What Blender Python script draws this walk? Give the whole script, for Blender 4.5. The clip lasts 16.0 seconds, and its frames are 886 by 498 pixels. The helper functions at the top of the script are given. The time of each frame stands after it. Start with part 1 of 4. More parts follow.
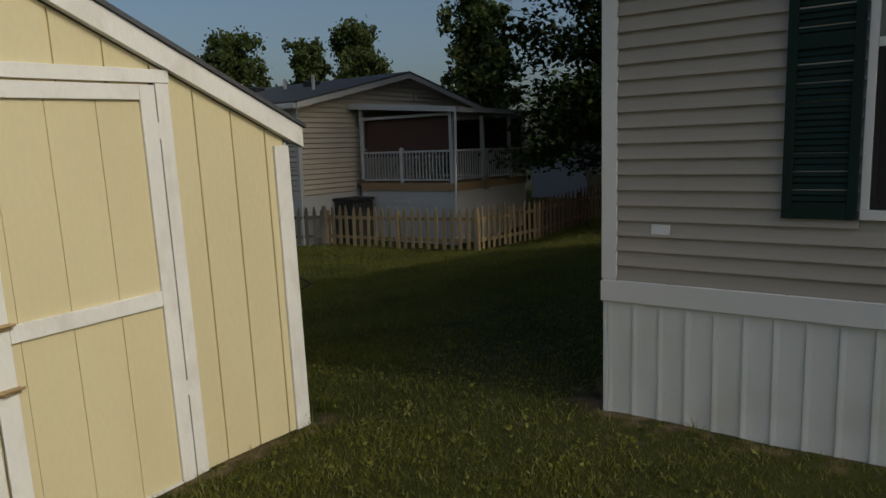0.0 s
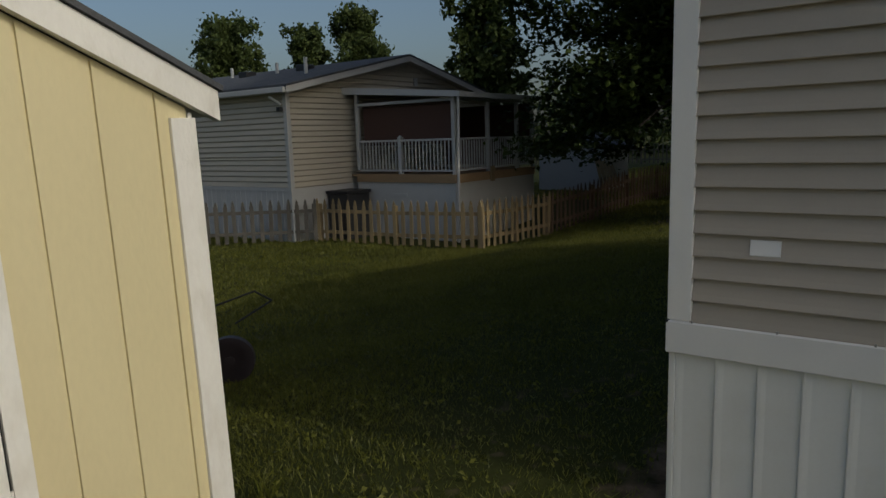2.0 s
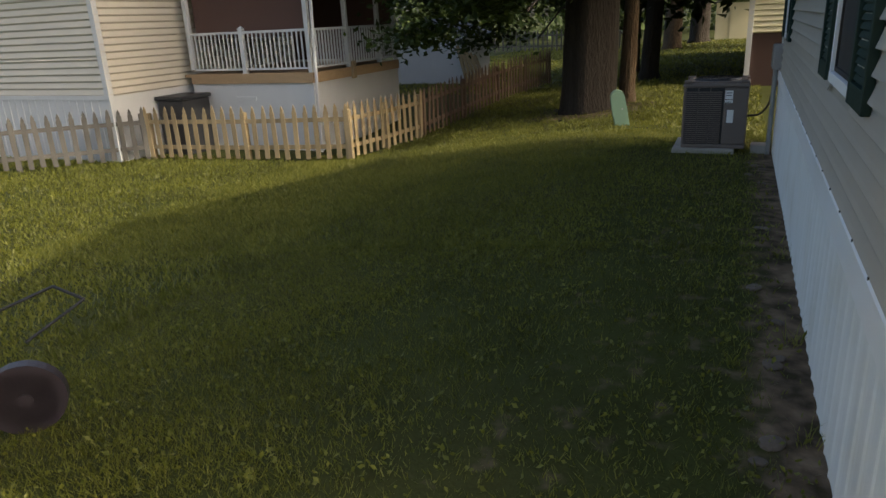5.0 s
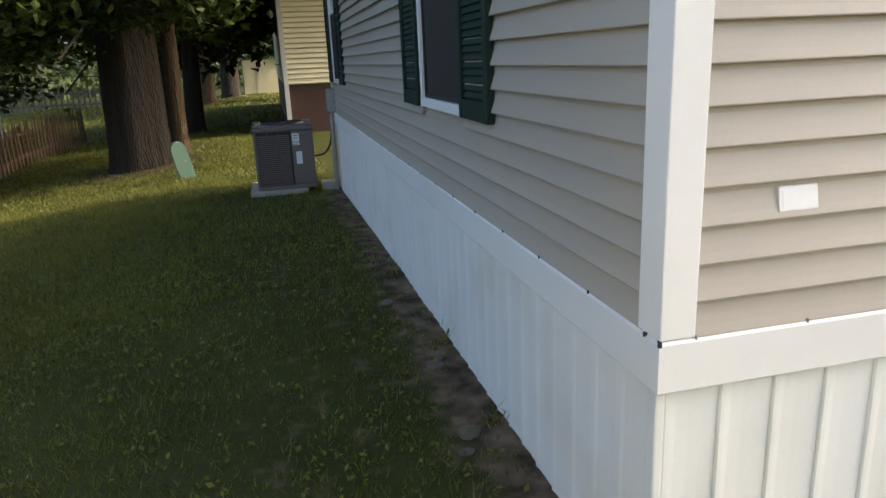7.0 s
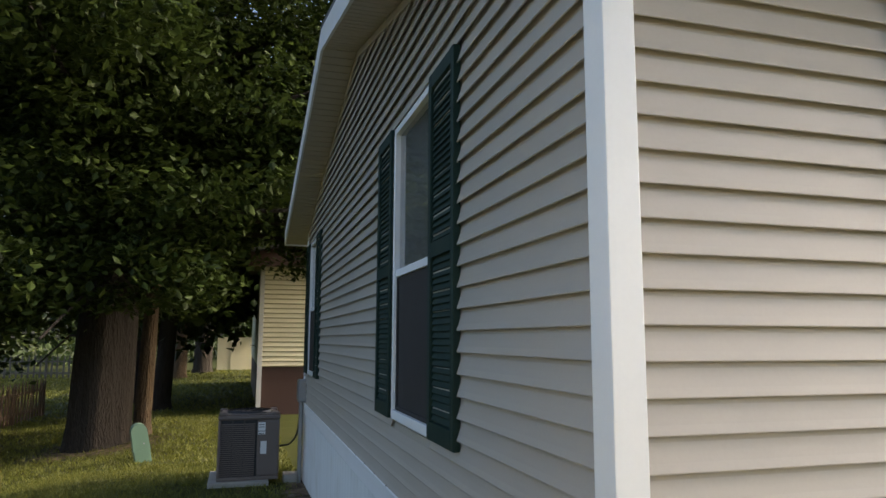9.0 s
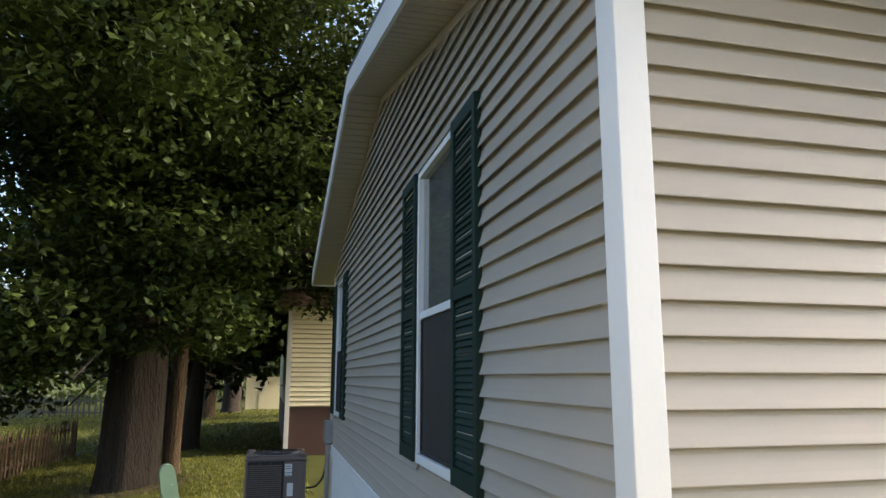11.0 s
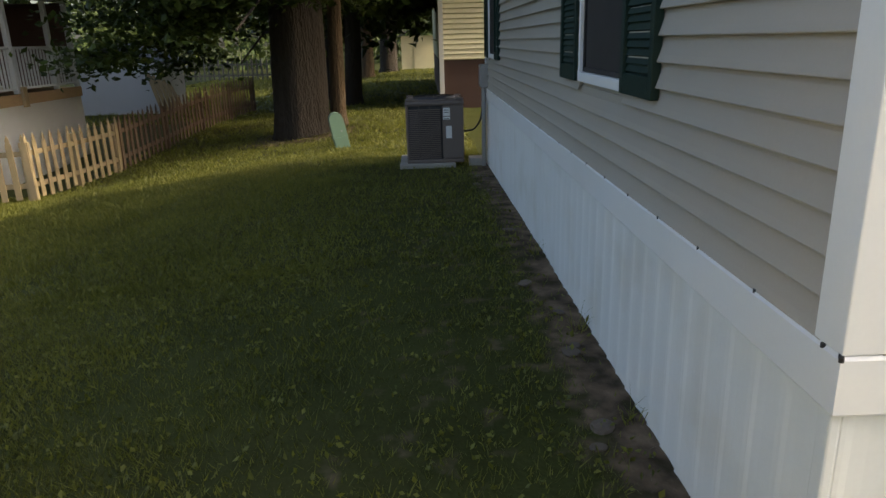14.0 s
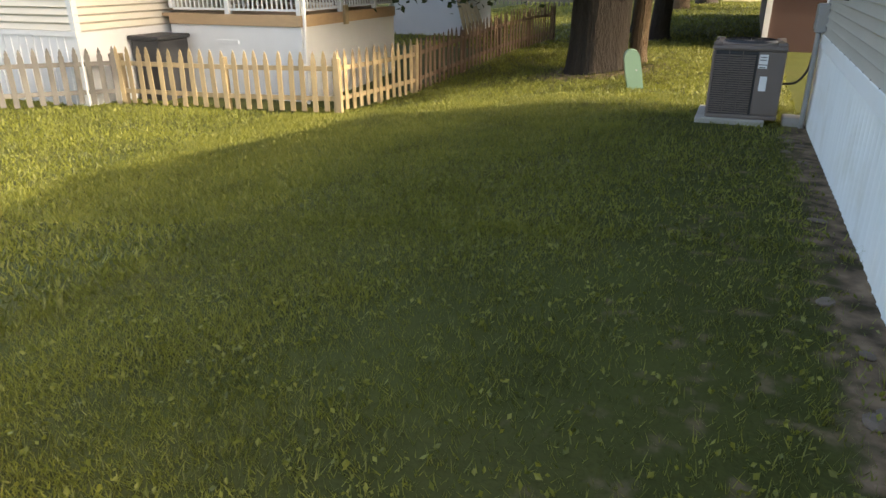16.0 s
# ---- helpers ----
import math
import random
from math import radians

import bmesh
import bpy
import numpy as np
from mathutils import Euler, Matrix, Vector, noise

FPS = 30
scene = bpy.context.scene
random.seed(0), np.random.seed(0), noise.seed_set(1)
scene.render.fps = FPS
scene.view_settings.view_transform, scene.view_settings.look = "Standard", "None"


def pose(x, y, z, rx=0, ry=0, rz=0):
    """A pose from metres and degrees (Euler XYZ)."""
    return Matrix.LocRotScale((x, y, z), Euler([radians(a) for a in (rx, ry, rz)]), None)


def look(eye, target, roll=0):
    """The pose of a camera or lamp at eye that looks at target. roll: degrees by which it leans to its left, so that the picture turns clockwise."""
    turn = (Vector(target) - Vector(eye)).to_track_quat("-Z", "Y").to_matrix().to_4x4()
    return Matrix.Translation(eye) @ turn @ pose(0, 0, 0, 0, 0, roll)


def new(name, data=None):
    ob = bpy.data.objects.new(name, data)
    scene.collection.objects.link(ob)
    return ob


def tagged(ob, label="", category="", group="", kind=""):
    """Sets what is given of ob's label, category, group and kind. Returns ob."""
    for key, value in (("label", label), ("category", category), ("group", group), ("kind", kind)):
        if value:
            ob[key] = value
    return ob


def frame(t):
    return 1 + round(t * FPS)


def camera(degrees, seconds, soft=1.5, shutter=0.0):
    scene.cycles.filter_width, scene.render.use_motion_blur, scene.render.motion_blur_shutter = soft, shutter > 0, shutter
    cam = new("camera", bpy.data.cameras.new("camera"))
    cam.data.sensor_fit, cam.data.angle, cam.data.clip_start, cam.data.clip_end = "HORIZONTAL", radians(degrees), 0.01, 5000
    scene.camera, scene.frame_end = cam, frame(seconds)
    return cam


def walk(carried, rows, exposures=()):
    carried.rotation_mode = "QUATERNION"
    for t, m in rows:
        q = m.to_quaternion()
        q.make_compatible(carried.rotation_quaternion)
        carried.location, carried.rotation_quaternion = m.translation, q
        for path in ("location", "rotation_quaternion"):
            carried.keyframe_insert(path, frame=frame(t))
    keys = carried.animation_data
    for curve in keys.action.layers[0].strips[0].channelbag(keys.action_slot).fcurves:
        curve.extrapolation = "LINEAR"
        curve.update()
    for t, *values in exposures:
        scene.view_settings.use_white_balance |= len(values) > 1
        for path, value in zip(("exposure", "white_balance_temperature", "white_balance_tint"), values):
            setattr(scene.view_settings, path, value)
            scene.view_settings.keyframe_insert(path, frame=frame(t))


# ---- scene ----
cam = camera(65.7, 16.0)
PATH = [
    (0, (1.525, -3.798, 1.612), (0.372, -2.19, 1.318), -1.9),
    (0.5, (1.361, -3.53, 1.606), (0.183, -1.934, 1.35), -2.1),
    (1, (1.197, -3.214, 1.595), (-0.047, -1.68, 1.28), -1.2),
    (1.5, (1.006, -2.951, 1.587), (-0.151, -1.342, 1.321), -1.0),
    (2, (0.797, -2.651, 1.544), (-0.365, -1.055, 1.225), -1.8),
    (2.5, (0.598, -2.331, 1.522), (-0.645, -0.808, 1.155), -1.7),
    (3, (0.366, -2.075, 1.518), (-0.886, -0.574, 1.098), -0.9),
    (3.2, (0.239, -1.98, 1.537), (-1.034, -0.499, 1.105), -2.1),
    (5.3, (-0.461, -1.367, 1.571), (-1.116, 0.413, 0.936), -4.2),
    (5.5, (-0.5, -1.313, 1.549), (-1.074, 0.526, 1.01), -4.7),
    (6, (-0.606, -1.184, 1.477), (-0.813, 0.738, 0.965), -1.4),
    (6.5, (-0.728, -1.214, 1.437), (-0.487, 0.679, 0.837), -2.0),
    (7, (-0.829, -1.314, 1.461), (-0.387, 0.56, 0.921), -2.6),
    (7.5, (-0.873, -1.388, 1.525), (-0.357, 0.521, 1.227), -1.5),
    (8, (-0.864, -1.438, 1.565), (-0.311, 0.481, 1.448), -0.9),
    (8.5, (-0.85, -1.432, 1.604), (-0.278, 0.484, 1.671), -0.3),
    (9, (-0.86, -1.47, 1.646), (-0.307, 0.434, 1.908), 0.2),
    (9.2, (-0.867, -1.485, 1.656), (-0.341, 0.415, 1.993), -0.4),
    (11.5, (-0.836, -1.498, 1.668), (-0.374, 0.413, 2.039), 0.2),
    (12, (-0.832, -1.459, 1.619), (-0.397, 0.492, 1.679), 0.5),
    (12.5, (-0.836, -1.399, 1.517), (-0.461, 0.55, 1.271), -1.4),
    (13, (-0.835, -1.363, 1.457), (-0.488, 0.571, 1.083), -0.5),
    (13.5, (-0.858, -1.345, 1.446), (-0.592, 0.574, 0.953), -1.5),
    (14, (-0.824, -1.228, 1.428), (-0.79, 0.685, 0.846), -1.7),
    (14.5, (-0.75, -1.115, 1.433), (-0.942, 0.773, 0.801), -1.0),
    (15, (-0.735, -1.014, 1.453), (-1.161, 0.807, 0.742), -1.5),
    (15.5, (-0.796, -0.871, 1.45), (-1.408, 0.889, 0.722), 0.1),
    (16, (-0.789, -0.679, 1.464), (-1.513, 1.027, 0.71), -0.3),
]
walk(cam, [(t, look(eye, target, roll)) for t, eye, target, roll in PATH],
     exposures=[(0.0, -1.01, 6150, 5), (1.0, -1.03, 6150, 5), (2.0, -0.98, 6150, 5), (3.2, -0.71, 6150, 5), (5.3, 1.15, 6800, 9), (5.5, 1.2, 6800, 9), (6.0, 1.6, 6800, 9), (6.5, 1.64, 6800, 9), (7.0, 1.52, 6560, 10), (8.0, 1.21, 6560, 10), (9.2, 1.38, 6560, 10), (11.3, 1.69, 6560, 10), (11.7, 1.64, 6560, 10), (12.5, 1.31, 6560, 10), (13.0, 1.27, 6560, 10), (13.5, 1.14, 6560, 10), (14.0, 1.2, 6900, 9), (14.6, 1.5, 7250, 9), (15.0, 1.77, 7250, 9), (15.5, 2.15, 7250, 9), (16.0, 2.35, 7250, 9)])

# ---- light ----
SUN = Vector((7.2, -0.70, 4.85)).normalized()
world = bpy.data.worlds.new("sky")
scene.world = world
world.use_nodes = True
wn = world.node_tree.nodes
wn.clear()
sky = wn.new("ShaderNodeTexSky")
sky.sky_type = "NISHITA"
sky.sun_disc = False
sky.sun_elevation = math.asin(SUN.z)
sky.sun_rotation = math.atan2(SUN.x, SUN.y)
sky.air_density, sky.dust_density, sky.ozone_density = 1.0, 4.5, 1.0
bg = wn.new("ShaderNodeBackground")
bg.inputs["Strength"].default_value = 0.15
wo = wn.new("ShaderNodeOutputWorld")
world.node_tree.links.new(sky.outputs[0], bg.inputs[0])
world.node_tree.links.new(bg.outputs[0], wo.inputs[0])
sun = new("sun", bpy.data.lights.new("sun", "SUN"))
sun.data.energy, sun.data.angle, sun.data.color = 1.85, radians(0.9), (1.0, 0.92, 0.77)
sun.matrix_world = look(SUN * 60, (0, 0, 0))


# ---- materials ----
def mat(name, col, rough=0.6, vary=0.12, scale=6.0, fine=60.0, bump=0.15, metal=0.0, spec=0.5, piece=0.0, dirt=None, dirt_amount=0.0, dirt_scale=1.6, stretch=(1, 1, 1), deep=0.01):
    """A painted or plain surface: broad and fine variation, stains of a second colour, relief."""
    m = bpy.data.materials.new(name)
    m.use_nodes = True
    n, l = m.node_tree.nodes, m.node_tree.links
    b = n["Principled BSDF"]
    b.inputs["Metallic"].default_value = metal
    b.inputs["Specular IOR Level"].default_value = spec
    geo = n.new("ShaderNodeNewGeometry")
    mp = n.new("ShaderNodeMapping")
    mp.inputs["Scale"].default_value = stretch
    l.new(geo.outputs["Position"], mp.inputs[0])

    def tex(s, d):
        t = n.new("ShaderNodeTexNoise")
        t.inputs["Scale"].default_value, t.inputs["Detail"].default_value = s, d
        l.new(mp.outputs[0], t.inputs["Vector"])
        return t.outputs["Fac"]

    def calc(op, a, c):
        t = n.new("ShaderNodeMath")
        t.operation = op
        for i, v in enumerate((a, c)):
            if isinstance(v, (int, float)):
                t.inputs[i].default_value = v
            else:
                l.new(v, t.inputs[i])
        return t.outputs[0]
    broad, grain = tex(scale, 4), tex(fine, 3)
    f = calc("ADD", calc("MULTIPLY", calc("SUBTRACT", broad, 0.5), 2.2 * vary), calc("MULTIPLY", calc("SUBTRACT", grain, 0.5), 1.4 * vary))
    if piece:
        info = n.new("ShaderNodeObjectInfo")
        f = calc("ADD", f, calc("MULTIPLY", calc("SUBTRACT", info.outputs["Random"], 0.5), 2 * piece))
    f = calc("ADD", f, 1.0)
    base = n.new("ShaderNodeMix")
    base.data_type = "RGBA"
    base.inputs["A"].default_value = (*col, 1)
    base.inputs["B"].default_value = (*(dirt or col), 1)
    if dirt_amount:
        ramp = n.new("ShaderNodeMapRange")
        ramp.inputs["From Min"].default_value, ramp.inputs["From Max"].default_value = 0.5, 0.75
        ramp.inputs["To Max"].default_value = dirt_amount
        l.new(tex(dirt_scale, 6), ramp.inputs["Value"])
        l.new(ramp.outputs[0], base.inputs["Factor"])
    else:
        base.inputs["Factor"].default_value = 0
    hue = n.new("ShaderNodeVectorMath")
    hue.operation = "SCALE"
    l.new(base.outputs["Result"], hue.inputs[0])
    l.new(f, hue.inputs["Scale"])
    l.new(hue.outputs[0], b.inputs["Base Color"])
    rr = calc("ADD", calc("MULTIPLY", calc("SUBTRACT", broad, 0.5), 0.25), rough)
    l.new(rr, b.inputs["Roughness"])
    if bump:
        bp = n.new("ShaderNodeBump")
        bp.inputs["Strength"].default_value, bp.inputs["Distance"].default_value = bump, deep
        l.new(calc("ADD", grain, broad), bp.inputs["Height"])
        l.new(bp.outputs[0], b.inputs["Normal"])
    return m


def leaf_mat(name, dark, light, glow=0.35, gloss=0.4):
    """Leaves and grass: each blade or leaf its own tone, part of the light passing through."""
    m = bpy.data.materials.new(name)
    m.use_nodes = True
    n, l = m.node_tree.nodes, m.node_tree.links
    b = n["Principled BSDF"]
    b.inputs["Roughness"].default_value = 0.48
    b.inputs["Specular IOR Level"].default_value = gloss
    geo = n.new("ShaderNodeNewGeometry")
    noi = n.new("ShaderNodeTexNoise")
    noi.inputs["Scale"].default_value, noi.inputs["Detail"].default_value = 0.9, 3
    l.new(geo.outputs["Position"], noi.inputs["Vector"])
    add = n.new("ShaderNodeMath")
    add.operation = "MULTIPLY_ADD"
    l.new(geo.outputs["Random Per Island"], add.inputs[0])
    add.inputs[1].default_value = 0.6
    l.new(noi.outputs["Fac"], add.inputs[2])
    ramp = n.new("ShaderNodeValToRGB")
    ramp.color_ramp.elements[0].position, ramp.color_ramp.elements[0].color = 0.35, (*dark, 1)
    ramp.color_ramp.elements[1].position, ramp.color_ramp.elements[1].color = 1.15, (*light, 1)
    l.new(add.outputs[0], ramp.inputs[0])
    l.new(ramp.outputs[0], b.inputs["Base Color"])
    tr = n.new("ShaderNodeBsdfTranslucent")
    l.new(ramp.outputs[0], tr.inputs["Color"])
    mx = n.new("ShaderNodeMixShader")
    mx.inputs[0].default_value = glow
    l.new(b.outputs[0], mx.inputs[1])
    l.new(tr.outputs[0], mx.inputs[2])
    l.new(mx.outputs[0], n["Material Output"].inputs["Surface"])
    return m


def glass_mat(name):
    m = bpy.data.materials.new(name)
    m.use_nodes = True
    b = m.node_tree.nodes["Principled BSDF"]
    b.inputs["Transmission Weight"].default_value = 1
    b.inputs["Roughness"].default_value = 0.02
    b.inputs["IOR"].default_value = 1.45
    return m


def turf_mat():
    """Lawn soil and thatch, with bare earth along the house and round the big tree."""
    m = mat("turf", (0.046, 0.051, 0.013), 0.9, 0.35, 1.3, 45.0, 0.8, spec=0.1, dirt=(0.060, 0.054, 0.020), dirt_amount=0.5, dirt_scale=0.7)
    n, l = m.node_tree.nodes, m.node_tree.links
    b = n["Principled BSDF"]
    old = b.inputs["Base Color"].links[0].from_socket
    at = n.new("ShaderNodeAttribute")
    at.attribute_name = "bare"
    noi = n.new("ShaderNodeTexNoise")
    noi.inputs["Scale"].default_value, noi.inputs["Detail"].default_value = 7, 5
    geo = n.new("ShaderNodeNewGeometry")
    l.new(geo.outputs["Position"], noi.inputs["Vector"])
    ma = n.new("ShaderNodeMath")
    ma.operation = "MULTIPLY_ADD"
    l.new(noi.outputs["Fac"], ma.inputs[0])
    ma.inputs[1].default_value = 1.2
    l.new(at.outputs["Fac"], ma.inputs[2])
    mr = n.new("ShaderNodeMapRange")
    mr.inputs["From Min"].default_value, mr.inputs["From Max"].default_value = 0.95, 1.3
    l.new(ma.outputs[0], mr.inputs["Value"])
    mx = n.new("ShaderNodeMix")
    mx.data_type = "RGBA"
    l.new(mr.outputs[0], mx.inputs["Factor"])
    l.new(old, mx.inputs["A"])
    rp = n.new("ShaderNodeValToRGB")
    rp.color_ramp.elements[0].color, rp.color_ramp.elements[1].color = (0.040, 0.029, 0.019, 1), (0.19, 0.135, 0.088, 1)
    rp.color_ramp.elements[0].position, rp.color_ramp.elements[1].position = 0.35, 0.68
    l.new(noi.outputs["Fac"], rp.inputs[0])
    l.new(rp.outputs[0], mx.inputs["B"])
    l.new(mx.outputs["Result"], b.inputs["Base Color"])
    return m


def bark_mat(name, col):
    return mat(name, col, 0.9, 0.55, 9.0, 34.0, 1.0, spec=0.15, stretch=(1, 1, 0.22), dirt=(0.03, 0.026, 0.02), dirt_amount=0.7, dirt_scale=9, deep=0.06)


TAUPE = mat("taupe_vinyl", (0.372, 0.340, 0.292), 0.42, 0.05, 1.2, 90, 0.015, piece=0.03, dirt=(0.32, 0.29, 0.245), dirt_amount=0.35)
TRIM = mat("white_vinyl", (0.74, 0.75, 0.76), 0.38, 0.03, 2, 80, 0.012, dirt=(0.60, 0.60, 0.57), dirt_amount=0.3)
SKIRT = mat("white_skirting", (0.70, 0.72, 0.72), 0.45, 0.04, 2, 70, 0.02, piece=0.02, dirt=(0.52, 0.50, 0.43), dirt_amount=0.45, dirt_scale=2.5)
SHUTTER = mat("dark_green_vinyl", (0.007, 0.024, 0.019), 0.6, 0.15, 3, 90, 0.08, spec=0.25)
SOFFIT = mat("tan_soffit", (0.46, 0.40, 0.32), 0.55, 0.06, 2, 60, 0.06)
SHINGLE = mat("grey_shingle", (0.075, 0.078, 0.085), 0.9, 0.3, 2.5, 60, 0.6, dirt=(0.12, 0.115, 0.11), dirt_amount=0.5)
YELLOW = mat("pale_yellow_paint", (0.68, 0.60, 0.365), 0.6, 0.06, 1.4, 50, 0.2, dirt=(0.58, 0.49, 0.29), dirt_amount=0.35, stretch=(1, 1, 0.4))
SHEDWHITE = mat("chipped_white_paint", (0.80, 0.78, 0.74), 0.55, 0.06, 3, 60, 0.3, dirt=(0.50, 0.44, 0.35), dirt_amount=0.35, dirt_scale=9, stretch=(1, 1, 0.5))
GREYSIDE = mat("beige_grey_siding", (0.50, 0.455, 0.37), 0.55, 0.06, 1.5, 50, 0.1, dirt=(0.42, 0.38, 0.30), dirt_amount=0.3)
CREAM = mat("cream_siding", (0.60, 0.55, 0.37), 0.55, 0.06, 1.5, 50, 0.1)
BROWN = mat("dark_brown_skirting", (0.055, 0.026, 0.019), 0.7, 0.15, 3, 60, 0.2)
WHITE = mat("white_painted_metal", (0.50, 0.50, 0.49), 0.5, 0.06, 3, 60, 0.1)
DECKWOOD = mat("tan_deck_timber", (0.33, 0.22, 0.12), 0.75, 0.2, 4, 60, 0.3, stretch=(1, 1, 4))
PICKET = mat("weathered_picket_wood", (0.28, 0.205, 0.105), 0.8, 0.2, 4, 70, 0.4, piece=0.16, dirt=(0.22, 0.17, 0.11), dirt_amount=0.7, dirt_scale=2.5, stretch=(2, 2, 0.4))
# picket wood with the big tree's shade put into its brown
SHADEPICKET = mat("shaded_picket_wood", (0.13, 0.082, 0.048), 0.85, 0.2, 4, 70, 0.4, piece=0.15, dirt=(0.075, 0.055, 0.038), dirt_amount=0.7, stretch=(2, 2, 0.4))
GREYPICKET = mat("grey_picket_wood", (0.105, 0.095, 0.08), 0.85, 0.2, 4, 70, 0.4, piece=0.15, dirt=(0.08, 0.07, 0.055), dirt_amount=0.7, stretch=(2, 2, 0.4))
BLIND = mat("brown_roller_blind", (0.085, 0.045, 0.034), 0.9, 0.12, 3, 60, 0.2, stretch=(0.3, 0.3, 6))
PALEBLIND = mat("pale_window_blind", (0.30, 0.31, 0.30), 0.8, 0.05, 2, 40, 0.05)
SCREENROOM = mat("dark_screen_and_unlit_room", (0.018, 0.016, 0.016), 0.75, 0.1, 3, 200, 0.1)
BURGUNDY = mat("burgundy_shutter", (0.10, 0.028, 0.026), 0.6, 0.1, 3, 60, 0.1)
GRAPHITE = mat("grey_brown_sheet_metal", (0.150, 0.118, 0.100), 0.6, 0.1, 3, 80, 0.1)
BLACK = mat("black_plastic", (0.018, 0.018, 0.02), 0.5, 0.2, 5, 60, 0.15)
LABEL = mat("white_label", (0.72, 0.72, 0.70), 0.5, 0.04, 9, 60, 0.0)
CONCRETE = mat("concrete", (0.33, 0.31, 0.27), 0.9, 0.2, 5, 70, 0.5, dirt=(0.2, 0.18, 0.14), dirt_amount=0.5)
UTILGREEN = mat("utility_green_paint", (0.13, 0.21, 0.145), 0.55, 0.1, 4, 60, 0.12)
SPREADER = mat("green_plastic", (0.012, 0.085, 0.042), 0.45, 0.1, 4, 60, 0.08)
STEEL = mat("grey_steel", (0.32, 0.32, 0.32), 0.45, 0.1, 6, 80, 0.1, metal=0.7)
RUST = mat("rusty_brass", (0.42, 0.30, 0.15), 0.6, 0.3, 20, 80, 0.2, metal=0.3)
PURPLE = mat("dark_wheel_plastic", (0.035, 0.027, 0.034), 0.5, 0.15, 8, 60, 0.1)
STONE = mat("pale_stone", (0.115, 0.088, 0.066), 0.9, 0.25, 9, 60, 0.6, piece=0.2)
BARK = bark_mat("grey_brown_bark", (0.043, 0.035, 0.028))
PALEBARK = bark_mat("warm_bark", (0.105, 0.072, 0.043))
LEAF = leaf_mat("broad_leaf", (0.006, 0.013, 0.004), (0.052, 0.073, 0.015), 0.30, 0.12)
FARLEAF = leaf_mat("far_leaf", (0.026, 0.042, 0.015), (0.095, 0.125, 0.036), 0.3, 0.15)
GRASS = leaf_mat("grass_blade", (0.063, 0.074, 0.012), (0.188, 0.188, 0.028), 0.35)
TURF = turf_mat()
GLASS = glass_mat("window_glass")


# ---- building tools ----
def box(bm, x0, x1, y0, y1, z0, z1, bevel=0.0):
    r = bmesh.ops.create_cube(bm, size=1, matrix=Matrix.Translation(((x0 + x1) / 2, (y0 + y1) / 2, (z0 + z1) / 2)) @ Matrix.Diagonal((x1 - x0, y1 - y0, z1 - z0, 1)))
    if bevel:
        es = list({e for v in r["verts"] for e in v.link_edges})
        bmesh.ops.bevel(bm, geom=es, offset=bevel, segments=2, affect="EDGES", profile=0.6)


def boxed(*a, bevel=0.0):
    bm = bmesh.new()
    box(bm, *a, bevel=bevel)
    return bm


def rod(bm, a, b, r0, r1=None, n=10):
    a, b = Vector(a), Vector(b)
    d = b - a
    m = Matrix.Translation((a + b) / 2) @ d.to_track_quat("Z", "Y").to_matrix().to_4x4()
    bmesh.ops.create_cone(bm, cap_ends=True, segments=n, radius1=r0, radius2=r0 if r1 is None else r1, depth=d.length, matrix=m)


def rodded(*a, **k):
    bm = bmesh.new()
    rod(bm, *a, **k)
    return bm


def prism(pts, lo, hi, axis):
    """A polygon drawn in the two other axes, drawn out along axis from lo to hi."""
    bm = bmesh.new()
    put = {"x": lambda u, v, w: (w, u, v), "y": lambda u, v, w: (u, w, v), "z": lambda u, v, w: (u, v, w)}[axis]
    a = [bm.verts.new(put(u, v, lo)) for u, v in pts]
    b = [bm.verts.new(put(u, v, hi)) for u, v in pts]
    bm.faces.new(a)
    bm.faces.new(b[::-1])
    for i in range(len(pts)):
        j = (i + 1) % len(pts)
        bm.faces.new((a[j], a[i], b[i], b[j]))
    bmesh.ops.recalc_face_normals(bm, faces=bm.faces)
    return bm


def mesh_of(name, bm, material):
    me = bpy.data.meshes.new(name)
    bm.to_mesh(me)
    bm.free()
    me.materials.append(material)
    return me


def part(name, bm, material, parent, label="", smooth=False):
    ob = new(name, mesh_of(name, bm, material))
    ob.parent = parent
    if smooth:
        ob.data.shade_smooth()
    return tagged(ob, label)


def piece(name, me, parent, m):
    ob = new(name, me)
    ob.parent = parent
    ob.matrix_basis = m
    return ob


def thing(name, label, category, group="", at=(0, 0, 0)):
    ob = new(name)
    ob.location = at
    ob.empty_display_size = 0.1
    return tagged(ob, label, category, group)


def soup(name, verts, faces, material):
    me = bpy.data.meshes.new(name)
    me.from_pydata(verts.tolist(), [], faces.tolist())
    me.materials.append(material)
    return new(name, me)


def ease(a, b, v):
    v = np.clip((v - a) / (b - a), 0, 1)
    return v * v * (3 - 2 * v)


def ground_z(x, y):
    """Height of the lawn: falls gently along the house, and down to the neighbour's plot."""
    x, y = np.asarray(x, float), np.asarray(y, float)
    z = -0.30 * ease(0, 13, y) - 0.10 * ease(-0.4, -2.5, x) * (1 - ease(4, 9, y))
    return z - 0.62 * ease(-1.5, -8.0, x) * (1 - 0.55 * ease(11, 18, y))


def gz(x, y):
    return float(ground_z(x, y))


